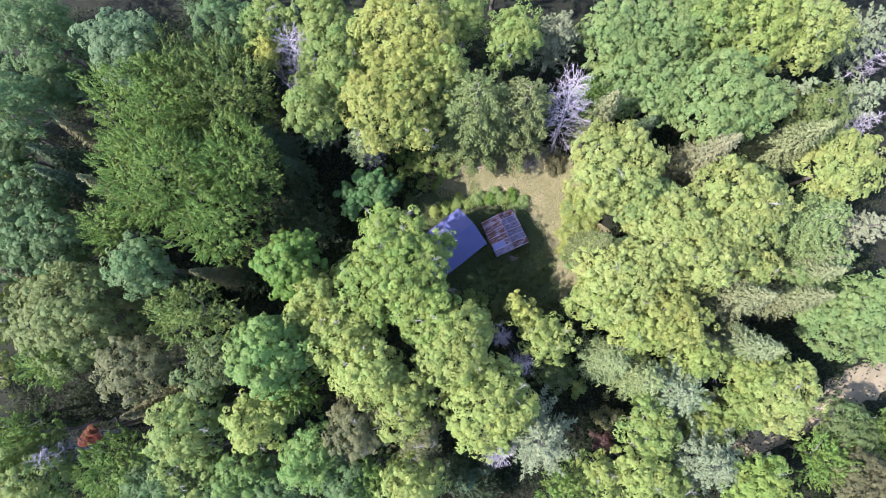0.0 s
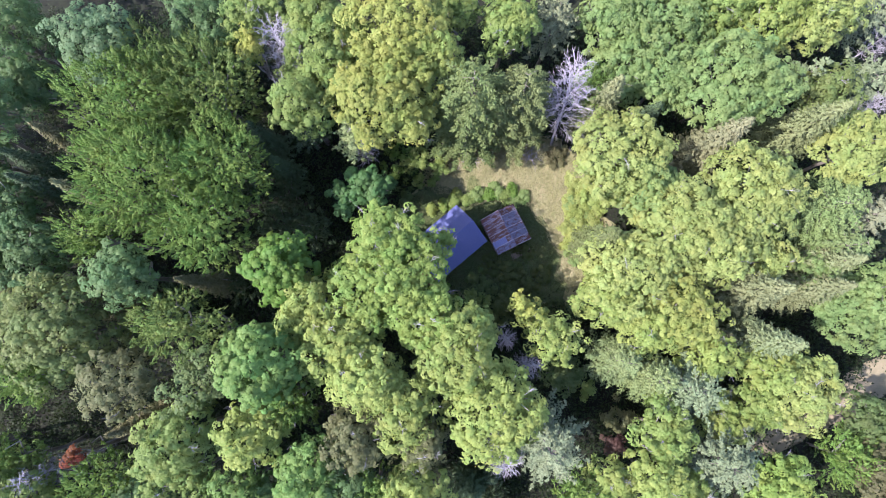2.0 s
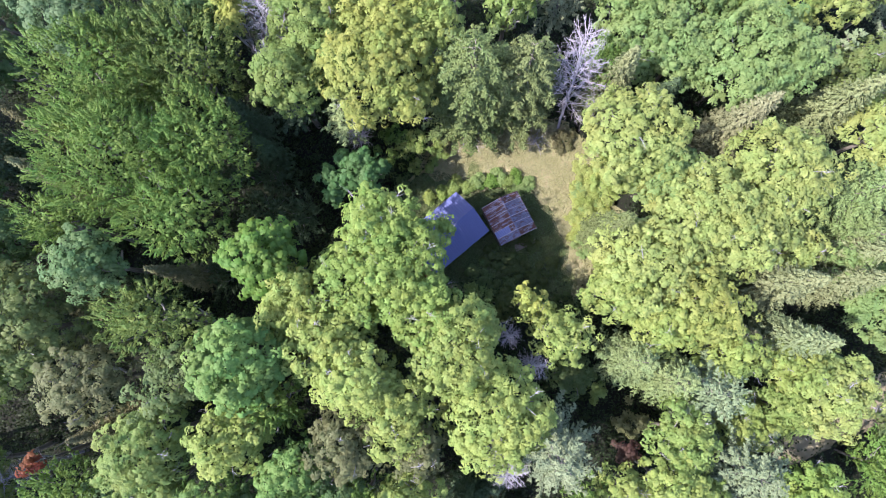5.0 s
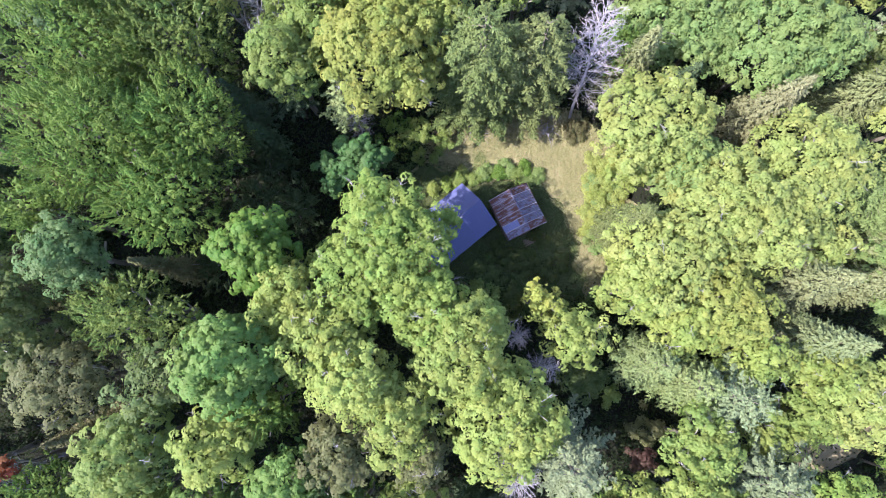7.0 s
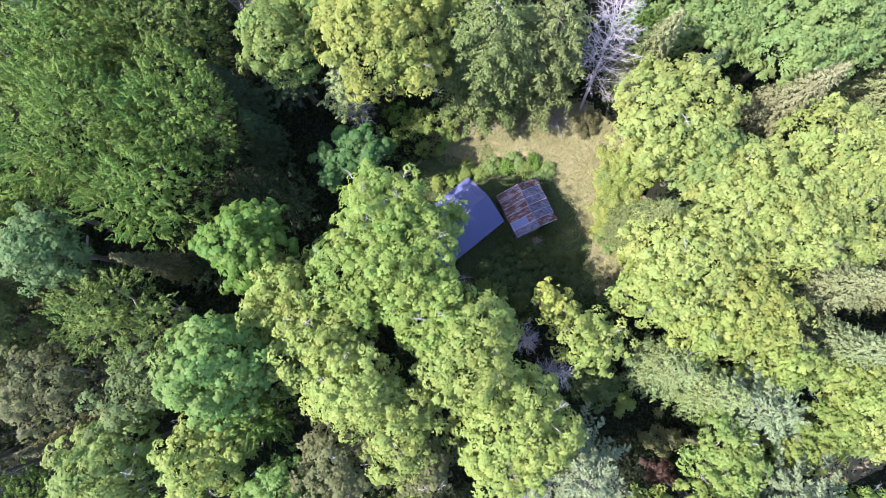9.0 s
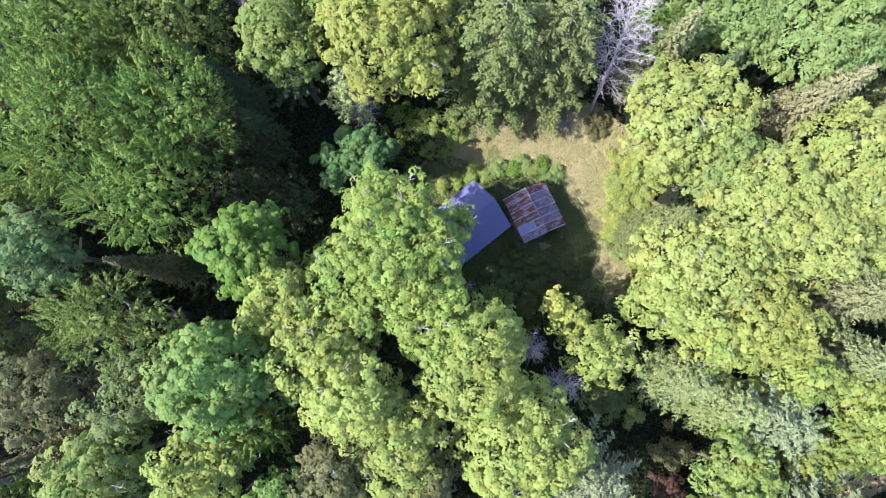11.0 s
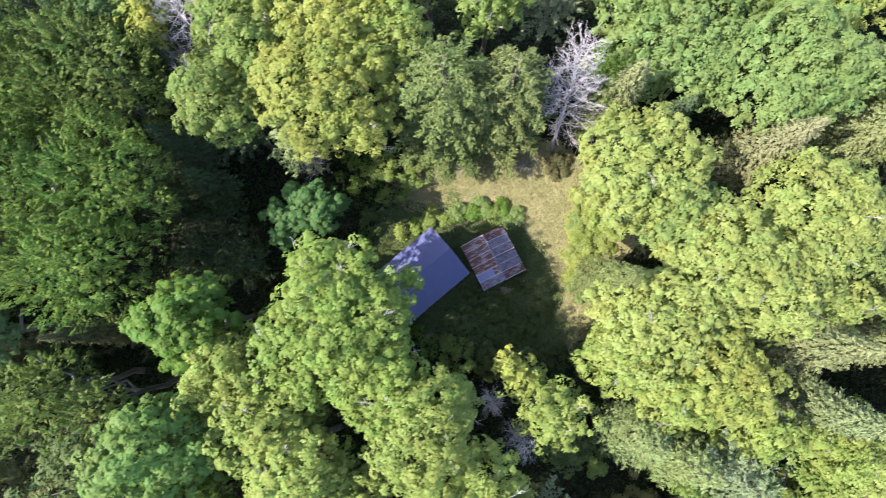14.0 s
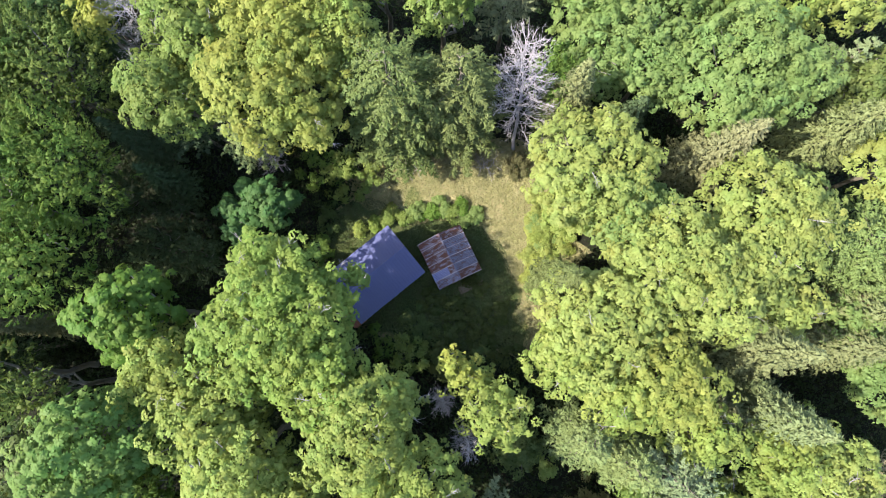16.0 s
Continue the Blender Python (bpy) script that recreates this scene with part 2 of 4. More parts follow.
# ---- trees ----
def crown_mass(cx, cy, h, r, density, leaf, spray=False):
    """Leaf corners of one domed mass of foliage: boughs set on an uneven dome, each of many small tufts of leaves."""
    a = min(max(0.30 * h, 0.85 * r), 1.35 * r, 0.42 * h)
    heart = np.array([cx, cy, h - a])
    shift = RNG.uniform(0, 90, 3)
    # tufts stand close together on an uneven dome, each turned its own way
    count = int((30 + 50 * r * r) * density * (0.85 if spray else 1.0))
    i = np.arange(count)
    z = 1 - (i + RNG.uniform(0, 1, count)) / count * 1.5
    q = i * 2.39996 + RNG.uniform(-0.5, 0.5, count)
    s = np.sqrt(np.maximum(0, 1 - z * z))
    d = np.stack([s * np.cos(q), s * np.sin(q), z], axis=1)
    far = np.array([1 + 0.32 * noise.noise(Vector(w * 1.5 + shift)) + 0.8 / (r + 1) * noise.noise(Vector(w * r * 0.7 + shift)) + 0.75 / (r + 1) * noise.noise(Vector(w * r * 1.35 + shift)) for w in d])[:, None]
    tuft = heart + d * far * np.array([r, r, a]) - d * 0.95 * RNG.uniform(0, 1, (count, 1)) ** 1.7 + RNG.normal(size=(count, 3)) * 0.14
    # gaps between the boughs
    full = np.array([noise.noise(Vector(w * r * 0.85 - shift)) for w in d]) > -0.30
    d, tuft, count = d[full], tuft[full], int(full.sum())
    per = 30 if spray else 27
    axis = np.repeat(unit(d * 0.7 + np.array([0, 0, 0.6]) + RNG.normal(size=(count, 3)) * 0.32), per, axis=0)
    spread = RNG.normal(size=(count * per, 3))
    spread = unit(spread - axis * np.sum(spread * axis, axis=1, keepdims=True))
    base = np.repeat(tuft, per, axis=0)
    rough = RNG.normal(size=(count * per, 3))
    if spray:
        # pointed shoots with leaves along both sides
        run = RNG.uniform(0, 1, (count * per, 1))
        size = np.repeat(RNG.uniform(0.5, 0.95, (count, 1)), per, axis=0)
        c = base + axis * (run - 0.4) * size + spread * (1.05 - run) * 0.2
        n = unit(spread * 0.75 + np.array([-0.1, 0, 0.75]) + rough * 0.15)
        way = axis + spread * 0.8
    else:
        # drooping stars of leaves
        f = np.sqrt(RNG.uniform(0, 1, (count * per, 1)))
        size = np.repeat(RNG.uniform(0.22, 0.44, (count, 1)), per, axis=0)
        c = base + spread * f * size - axis * f * f * size * 0.8 + rough * 0.02
        n = unit(axis * 0.8 + spread * f * 0.6 + np.array([0, 0, 0.5]) + rough * 0.07)
        way = spread - axis * 0.3 + rough * 0.3
    long = leaf * RNG.uniform(0.75, 1.35, count * per)
    got = [leaves(c, n, long, long * (0.6 if spray else 0.88), way)]
    # larger shaded leaves inside the crown
    k = int(70 * r * r * density)
    e = unit(RNG.normal(size=(k, 3)) + np.array([0, 0, 0.3]))
    c = heart + e * RNG.uniform(0.3, 0.78, (k, 1)) * np.array([r, r, a]) * np.where(e[:, 2:] < 0, 0.8, 1.0)
    got.append(leaves(c, unit(e * 0.5 + np.array([-0.2, 0, 0.7]) + RNG.normal(size=(k, 3)) * 0.4), RNG.uniform(0.2, 0.34, k), 0.26))
    return np.concatenate(got)


def limbs_of(h, r, tops):
    out = []
    for x, y, z in tops:
        s = RNG.uniform(0.35, 0.6)
        a = np.array([0, 0, h * s])
        b = np.array([x, y, max(z, h * s + 0.6)])
        pts = bent(a, b, 4, 0.05)
        out.append((pts, [0.013 * h * (1 - s) * k + 0.012 for k in (1, 0.75, 0.55, 0.35, 0.15)], 6))
    return out


def bare_twig(tree, cx, cy, h, r):
    """A dead branch end that stands out of the leaves."""
    a = min(max(0.30 * h, 0.85 * r), 1.35 * r, 0.42 * h)
    e = unit(RNG.normal(size=3) + np.array([0, 0, 0.9]))
    root = np.array([cx, cy, h - a]) + e * np.array([r, r, a]) * 0.82
    way = unit(e + RNG.normal(size=3) * 0.8)
    many = [(bent(root, root + way * RNG.uniform(0.7, 1.3), 3, 0.06), [0.022, 0.017, 0.012, 0.006], 4)]
    for _ in range(5):
        p = root + way * RNG.uniform(0.2, 0.8)
        many.append((bent(p, p + unit(way + RNG.normal(size=3) * 0.7) * RNG.uniform(0.3, 0.7), 2, 0.08), [0.012, 0.009, 0.004], 3))
    part("dead_twig", tubes("dead_twig", many), PALE_BARK, tree, "bare pale twig")


SPRAYED = ("mid", "moss", "dark")


def broadleaf(x, y, h, r, tint, density=1.0, more=(), leaf=0.155):
    size = "tall" if h > 13.5 else "smaller"
    look_of = "thin-crowned" if density < 0.8 else "broad-crowned" if r > 3.6 else "round-crowned"
    tree = thing("broadleaf_tree", pose(x, y, 0), f"{size} {look_of} broadleaf tree with {WORDS[tint]} leaves in the woodland", "tree", "broadleaf trees")
    masses = [(0, 0, h, r), *more]
    v = np.concatenate([crown_mass(*m, density, 0.155 if tint in SPRAYED else leaf, tint in SPRAYED) for m in masses])
    crown = part("crown", blades("crown", v), LEAF, tree)
    jitter = RNG.uniform(0.93, 1.07)
    crown.color = (*(c * jitter for c in TINTS[tint]), 1)
    part("trunk", tubes("trunk", [(bent((0, 0, -0.2), (0, 0, h * 0.86), 6, 0.012), [0.016 * h * k for k in (1.25, 0.95, 0.85, 0.72, 0.55, 0.35, 0.12)], 8)]), BARK, tree)
    tops = []
    for cx, cy, ch, cr in masses:
        for q in RNG.uniform(0, 6.28, 4 if not more else 3):
            f = RNG.uniform(0.6, 0.95)
            tops.append((cx + math.cos(q) * cr * f, cy + math.sin(q) * cr * f, ch * RNG.uniform(0.72, 0.9)))
    if tint in ("fresh", "soft", "yolive", "lime", "sage", "green", "pear", "autumn"):
        for cx, cy, ch, cr in masses:
            for _ in range(3):
                bare_twig(tree, cx, cy, ch, cr)
    for points in limbs_of(h, r, tops):
        part("limb", tubes("limb", [points]), GREY_BARK, tree)
    return tree


def spruce(x, y, h, r, tint):
    tree = thing("spruce_tree", pose(x, y, 0, 0, 0, RNG.uniform(0, 360)), f"narrow pointed spruce with {WORDS[tint]} needles in the woodland", "tree", "spruce trees")
    part("trunk", tubes("trunk", [([(0, 0, -0.2), (0, 0, h * 0.5), (0, 0, h * 0.985)], [0.012 * h, 0.008 * h, 0.01], 7)]), BARK, tree)
    got = []
    z, low = h - 0.12, h * 0.16
    while z > low:
        s = (h - z) / (h - low)
        reach = r * (0.05 + 0.95 * s ** 0.85) * RNG.uniform(0.88, 1.08)
        count = int(6 + 7 * min(1, s * 1.6))
        for q in np.arange(count) * 6.283 / count + RNG.uniform(0, 1):
            b = reach * RNG.uniform(0.78, 1.1)
            q += RNG.uniform(-0.15, 0.15)
            out = np.array([math.cos(q), math.sin(q), 0])
            side = np.array([-math.sin(q), math.cos(q), 0])
            k = max(4, int(b * 13))
            f = np.sqrt(RNG.uniform(0.03, 1, k))
            drop = (-0.10 * b * f + 0.10 * b * f * f * RNG.uniform(0.4, 1.2))[:, None] * np.array([0, 0, 2.2])
            half = 0.30 * b * (1.05 - f)[:, None] * RNG.uniform(-1, 1, (k, 1)) + RNG.normal(size=(k, 1)) * 0.03
            c = np.array([0, 0, z]) + out * (b * f)[:, None] + side * half + drop + RNG.normal(size=(k, 3)) * 0.03
            n = unit(np.array([0, 0, 0.65]) + out * 0.6 + RNG.normal(size=(k, 3)) * 0.38)
            u = out + side * np.sign(half) * 0.7 + np.array([0, 0, -0.15])
            got.append(leaves(c, n, RNG.uniform(0.17, 0.32, k), RNG.uniform(0.09, 0.15, k), u))
        z -= 0.14 + 0.15 * min(1, s * 2)
    crown = part("crown", blades("crown", np.concatenate(got)), NEEDLE, tree)
    crown.color = (*(c * RNG.uniform(0.95, 1.05) for c in TINTS[tint]), 1)
    return tree


def layered(tree, h, r, low, step, around, droop, lift, needle, tint, swell=0.72, fan=0.34):
    """A conifer's crown of flat boughs in whorls: side shoots fan out along each bough and carry the needles."""
    got, boughs = [], []
    z = h - 0.1
    while z > low:
        s = (h - z) / (h - low)
        reach = r * min(1.0, 0.08 + 1.05 * s ** swell) * RNG.uniform(0.84, 1.08)
        count = int(4 + around * min(1, s * 2.2))
        for q in np.arange(count) * 6.283 / count + RNG.uniform(0, 1):
            b = reach * RNG.uniform(0.66, 1.12)
            q += RNG.uniform(-0.2, 0.2)
            out, side = np.array([math.cos(q), math.sin(q), 0.0]), np.array([-math.sin(q), math.cos(q), 0.0])
            zb = z + RNG.uniform(-0.5, 0.5) * step
            shoots = max(3, int(b * 4.5))
            f = (np.arange(shoots) + RNG.uniform(0.2, 1, shoots)) / shoots
            f = 0.12 + 0.88 * f ** 0.8
            root = np.array([0, 0, zb]) + out * (b * f)[:, None] + np.array([0, 0, 1]) * (b * (lift * f ** 2 - droop * f))[:, None]
            hand = np.where(np.arange(shoots) % 2, 1.0, -1.0)[:, None]
            span = (0.16 + fan * b * (1.08 - f)[:, None]) * RNG.uniform(0.7, 1.2, (shoots, 1))
            way = unit(out * 0.75 + side * hand * 0.75 + np.array([0, 0, lift * 0.6 - droop * 0.5]) + RNG.normal(size=(shoots, 3)) * 0.12)
            per = 11
            g = RNG.uniform(0, 1, (shoots * per, 1))
            c = np.repeat(root, per, axis=0) + np.repeat(way * span, per, axis=0) * g + RNG.normal(size=(shoots * per, 3)) * 0.035
            u = np.repeat(way, per, axis=0) + RNG.normal(size=(shoots * per, 3)) * 0.45 + np.array([0, 0, lift])
            n = unit(np.array([0, 0, 0.8]) + np.repeat(way, per, axis=0) * 0.25 + RNG.normal(size=(shoots * per, 3)) * 0.3)
            got.append(leaves(c, n, needle * RNG.uniform(0.8, 1.35, shoots * per), needle * RNG.uniform(0.32, 0.5, shoots * per), u))
            if RNG.uniform() < 0.3:
                boughs.append(([(0, 0, zb - 0.1), tuple(np.array([0, 0, zb]) + out * b * 0.85 + np.array([0, 0, (lift * 0.7 - droop) * b * 0.85]))], [0.04, 0.01], 5))
        z -= step * RNG.uniform(0.85, 1.15)
    crown = part("crown", blades("crown", np.concatenate(got)), NEEDLE, tree)
    crown.color = (*(c * RNG.uniform(0.95, 1.05) for c in TINTS[tint]), 1)
    for b in boughs:
        part("limb", tubes("limb", [b]), BARK, tree)


def pine(x, y, h, r, tint, fine=False, broad=False):
    kind = "broad dark hemlock" if broad else "dense soft-needled evergreen" if fine else "feathery pine"
    name = "hemlock_tree" if broad else "evergreen_tree" if fine else "pine_tree"
    tree = thing(name, pose(x, y, 0, 0, 0, RNG.uniform(0, 360)), f"{kind} with {WORDS[tint]} needles in the woodland", "tree", "pines and soft evergreens")
    part("trunk", tubes("trunk", [(bent((0, 0, -0.2), (0, 0, h * 0.96), 5, 0.008), [0.014 * h * k for k in (1.2, 0.95, 0.75, 0.5, 0.3, 0.06)], 7)]), BARK, tree)
    if broad:
        layered(tree, h, r, h * 0.15, 0.72, 10, 0.2, 0.06, 0.27, tint, 0.36, 0.24)
    elif fine:
        layered(tree, h, r, h * 0.25, 0.52, 8, 0.08, 0.16, 0.20, tint, 0.72, 0.24)
    else:
        layered(tree, h, r, h * 0.35, 0.85, 5.5, 0.02, 0.26, 0.25, tint, 0.72, 0.17)
    return tree


def dead_tree(x, y, h, r, lean=(0.3, 0.2)):
    tree = thing("dead_tree", pose(x, y, 0), "bare dead tree with pale grey twigs among green crowns", "tree", "bare dead trees")
    part("trunk", tubes("trunk", [(bent((0, 0, -0.2), (*lean, h), 7, 0.008), [0.009 * h * k for k in (1.2, 1, 0.85, 0.7, 0.55, 0.4, 0.25, 0.06)], 8)]), PALE_BARK, tree)
    count = int(14 + 30 * r)
    for i in range(count):
        s = 0.30 + 0.68 * (i + RNG.uniform(0, 1)) / count
        q = i * 2.39996 + RNG.uniform(-0.4, 0.4)
        reach = r * min(1, 1.25 * (1.04 - s) ** 0.45) * RNG.uniform(0.7, 1.1)
        a = np.array([lean[0] * s, lean[1] * s, h * s])
        b = a + np.array([math.cos(q) * reach, math.sin(q) * reach, reach * RNG.uniform(0.35, 1.0)])
        pts = bent(a, b, 5, 0.02)
        many = [(pts, [0.017 * k + 0.006 for k in (1, 0.8, 0.6, 0.45, 0.25, 0.05)], 4)]
        for j in range(int(5 + 4 * reach)):
            f = RNG.uniform(0.2, 0.98)
            k = min(4, int(f * 5))
            p = pts[k] + (pts[k + 1] - pts[k]) * (f * 5 - k)
            w = unit(unit(b - a) + RNG.normal(size=3) * 0.55) * reach * RNG.uniform(0.16, 0.38)
            many.append((bent(p, p + w, 2, 0.07), [0.010, 0.007, 0.004], 3))
            for _ in range(2):
                g = p + w * RNG.uniform(0.3, 0.9)
                many.append(([g, g + unit(unit(w) + RNG.normal(size=3) * 0.5) * RNG.uniform(0.15, 0.4)], [0.008, 0.004], 3))
        part("limb", tubes("limb", many), PALE_BARK, tree)
    return tree


def shrub(x, y, h, r, tint):
    bush = thing("shrub", pose(x, y, 0), f"low leafy shrub with {WORDS[tint]} leaves at the wood's edge", "shrub", "shrubs at the clearing")
    got = []
    for i in range(max(9, int(5 + 7 * r * r))):
        q, f = RNG.uniform(0, 6.283), math.sqrt(RNG.uniform(0, 1))
        f *= 1 + 0.3 * noise.noise((x + math.cos(q) * 1.3, y + math.sin(q) * 1.3, 5))
        mid = np.array([math.cos(q) * r * f, math.sin(q) * r * f, h * RNG.uniform(0.25, 0.9) * (1.1 - 0.55 * f)])
        k = 110
        e = unit(RNG.normal(size=(k, 3)) + np.array([0, 0, 0.6]))
        c = mid + e * RNG.uniform(0.1, 0.45, (k, 1)) * np.array([1, 1, 0.7])
        got.append(leaves(c, unit(e * 0.45 + np.array([-0.15, 0, 0.8]) + RNG.normal(size=(k, 3)) * 0.2), RNG.uniform(0.12, 0.22, k), 0.13))
    crown = part("crown", blades("crown", np.concatenate(got)), LEAF, bush)
    crown.color = (*TINTS[tint], 1)
    for i in range(4):
        q = RNG.uniform(0, 6.283)
        part("stem", tubes("stem", [([(0, 0, -0.1), (math.cos(q) * r * 0.5, math.sin(q) * r * 0.5, h * 0.6)], [0.03, 0.01], 5)]), BARK, bush)
    return bush


# ---- ground ----
def ground_sheet():
    steps = [math.sinh(i / 40 * 4.2) / math.sinh(4.2) * 1500 for i in range(-40, 41)]
    verts, faces = [], []
    for j, gy in enumerate(steps):
        for i, gx in enumerate(steps):
            away = max(0, math.hypot(gx, gy) - 75)
            verts.append((gx, gy, min(1, away / 150) * 9 * (noise.noise((gx * 0.006, gy * 0.006, 3)) - 0.25) if away else 0))
    for j in range(80):
        for i in range(80):
            k = j * 81 + i
            faces.append((k, k + 1, k + 82, k + 81))
    ob = new("ground", mesh_of("ground", verts, faces))
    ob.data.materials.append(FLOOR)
    return tagged(ob, "leaf-littered forest floor under the trees, its shade put into a near-black colour", "ground", kind="structure")


ground_sheet()


def blob(outline, wobble, step=0.5, seed=0.0):
    """A closed outline made uneven, at an even step."""
    pts = []
    for (ax, ay), (bx, by) in zip(outline, outline[1:] + outline[:1]):
        n = max(1, int(math.hypot(bx - ax, by - ay) / step))
        for i in range(n):
            px, py = ax + (bx - ax) * i / n, ay + (by - ay) * i / n
            w = noise.noise((px * 0.9, py * 0.9, seed)) * wobble + noise.noise((px * 3, py * 3, seed)) * wobble * 0.5
            w2 = noise.noise((px * 0.9, py * 0.9, seed + 9)) * wobble
            pts.append((px + w, py + w2))
    return pts


def patch(name, pts, z, mat, label, category):
    bm = bmesh.new()
    face = bm.faces.new([bm.verts.new((px, py, z)) for px, py in pts])
    bmesh.ops.triangulate(bm, faces=[face])
    bm.normal_update()
    if sum(f.normal.z for f in bm.faces) < 0:
        bmesh.ops.reverse_faces(bm, faces=bm.faces)
    me = bpy.data.meshes.new(name)
    bm.to_mesh(me)
    bm.free()
    me.materials.append(mat)
    return tagged(new(name, me), label, category, kind="structure")


def inside(px, py, poly):
    hit = np.zeros(px.shape, bool)
    for (ax, ay), (bx, by) in zip(poly, poly[1:] + poly[:1]):
        cross = ((ay > py) != (by > py)) & (px < (bx - ax) * (py - ay) / ((by - ay) or 1e-9) + ax)
        hit ^= cross
    return hit


CLEARING = blob([(-2, 15.4), (2, 17.2), (8, 18.4), (12.5, 18), (16, 14.5), (17.5, 9), (16.5, 4), (14, 0.8), (8, 0.5), (3, 1.5), (-1.2, 2.5), (-4.5, 7), (-3.6, 11.5)], 0.9)
patch("clearing", CLEARING, 0.012, TURF, "dry straw-coloured grass clearing around the sheds", "clearing")
# outline follows the tree shadow's edge; this darker turf paints that shadow in
patch("shadow_green_turf", blob([(-3.4, 12.6), (-0.5, 13.4), (2.2, 12.7), (4.0, 11.4), (6.4, 12.3), (8.0, 11.8), (9.4, 10.6), (10.9, 8.9), (11.9, 5.9), (11.5, 4.0), (12.5, 2.4), (12.3, 1.3), (8, 0.9), (3, 1.9), (-1.2, 2.9), (-4.1, 7)], 0.7, seed=2.0), 0.018, SHADED_TURF, "green turf round the cabin and shed, darkened as far as the tree shadow", "turf")
TRACK = [(54, -0.5), (46.5, -3.4), (41.8, -5.4), (38.8, -7.4), (36.0, -9.6), (33.4, -10.6), (31, -11.6), (29.6, -13.6), (31.5, -14.4), (34, -13.2), (37.2, -11.6), (40.0, -10.8), (43, -8.8), (47, -7.0), (54, -4)]
patch("track", blob(TRACK, 0.5, seed=4.0), 0.012, SAND, "pale pinkish sandy track between the trees", "track")


def scatter_grass():
    n = 130000
    px, py = RNG.uniform(-5, 18.5, n), RNG.uniform(0, 19.5, n)
    keep = inside(px, py, CLEARING)
    px, py = px[keep], py[keep]
    for cx, cy, ux, uy, hl, hw in ((0.5, 6.96, 0.77, 0.64, 3.0, 2.2), (6.3, 8.35, 0.905, 0.42, 1.75, 1.85)):
        a, b = (px - cx) * ux + (py - cy) * uy, -(px - cx) * uy + (py - cy) * ux
        out = (np.abs(a) > hl) | (np.abs(b) > hw)
        px, py = px[out], py[out]
    k = len(px)
    # right of the huts the dark green is cut along the trees' shadow edge
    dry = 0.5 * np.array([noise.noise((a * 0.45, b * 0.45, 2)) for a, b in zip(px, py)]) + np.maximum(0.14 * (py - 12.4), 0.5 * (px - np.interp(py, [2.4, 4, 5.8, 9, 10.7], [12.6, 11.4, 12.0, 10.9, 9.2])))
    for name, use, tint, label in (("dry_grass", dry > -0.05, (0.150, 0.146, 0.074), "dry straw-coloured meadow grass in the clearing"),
                                   ("green_grass", dry <= -0.05, (0.056, 0.080, 0.026), "green grass round the sheds, coloured dark where the trees shade it")):
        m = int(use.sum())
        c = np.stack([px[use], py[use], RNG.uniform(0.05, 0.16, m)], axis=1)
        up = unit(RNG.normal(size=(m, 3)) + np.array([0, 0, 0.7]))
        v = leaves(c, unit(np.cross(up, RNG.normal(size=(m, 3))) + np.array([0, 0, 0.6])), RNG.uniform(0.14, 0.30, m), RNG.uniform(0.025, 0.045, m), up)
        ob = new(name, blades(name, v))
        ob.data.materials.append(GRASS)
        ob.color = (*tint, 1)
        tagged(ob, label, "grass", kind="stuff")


scatter_grass()


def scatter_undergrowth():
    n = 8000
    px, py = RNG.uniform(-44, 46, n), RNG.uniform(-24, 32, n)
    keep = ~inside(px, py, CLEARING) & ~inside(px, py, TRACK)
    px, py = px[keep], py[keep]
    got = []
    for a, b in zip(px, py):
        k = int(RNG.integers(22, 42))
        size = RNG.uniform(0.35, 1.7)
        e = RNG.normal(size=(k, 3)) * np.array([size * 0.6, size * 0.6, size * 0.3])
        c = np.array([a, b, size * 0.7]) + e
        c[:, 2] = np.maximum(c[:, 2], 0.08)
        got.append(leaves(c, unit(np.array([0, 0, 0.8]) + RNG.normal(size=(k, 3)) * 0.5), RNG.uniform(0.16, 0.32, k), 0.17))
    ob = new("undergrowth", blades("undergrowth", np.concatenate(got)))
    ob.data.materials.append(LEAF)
    # leaf colour far below the other tints, standing in for forest-floor shade
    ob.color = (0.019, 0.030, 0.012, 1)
    tagged(ob, "ferns and saplings of the forest floor, coloured dark to stand for its shade", "undergrowth", kind="stuff")


scatter_undergrowth()


# ---- the cabin and the shed ----
def box(x0, y0, z0, x1, y1, z1):
    v = [(x, y, z) for z in (z0, z1) for x, y in ((x0, y0), (x1, y0), (x1, y1), (x0, y1))]
    f = [(3, 2, 1, 0), (4, 5, 6, 7), (0, 1, 5, 4), (1, 2, 6, 5), (2, 3, 7, 6), (3, 0, 4, 7)]
    return v, f


def sheet_mesh(length, width, ribs, depth, thick=0.006, sag=0.0):
    """One ribbed steel sheet: x down the slope from 0 to length, y across; ribs run down the slope."""
    steps = ribs * 4
    verts, faces = [], []
    for z in (0, -thick):
        for j in range(3):
            for i in range(steps + 1):
                verts.append((length * j / 2, width * (i / steps - 0.5), z + depth * math.cos(i / 4 * 2 * math.pi) - sag * (j == 1)))
    w = steps + 1
    for j in range(2):
        for i in range(steps):
            k = j * w + i
            faces.append((k, k + w, k + w + 1, k + 1))
    for i in range(steps):
        k = 2 * w + i
        faces.append((k, k + 3 * w, k + 3 * w + 1, k + 1))
    return mesh_of("roof_sheet", verts, faces)


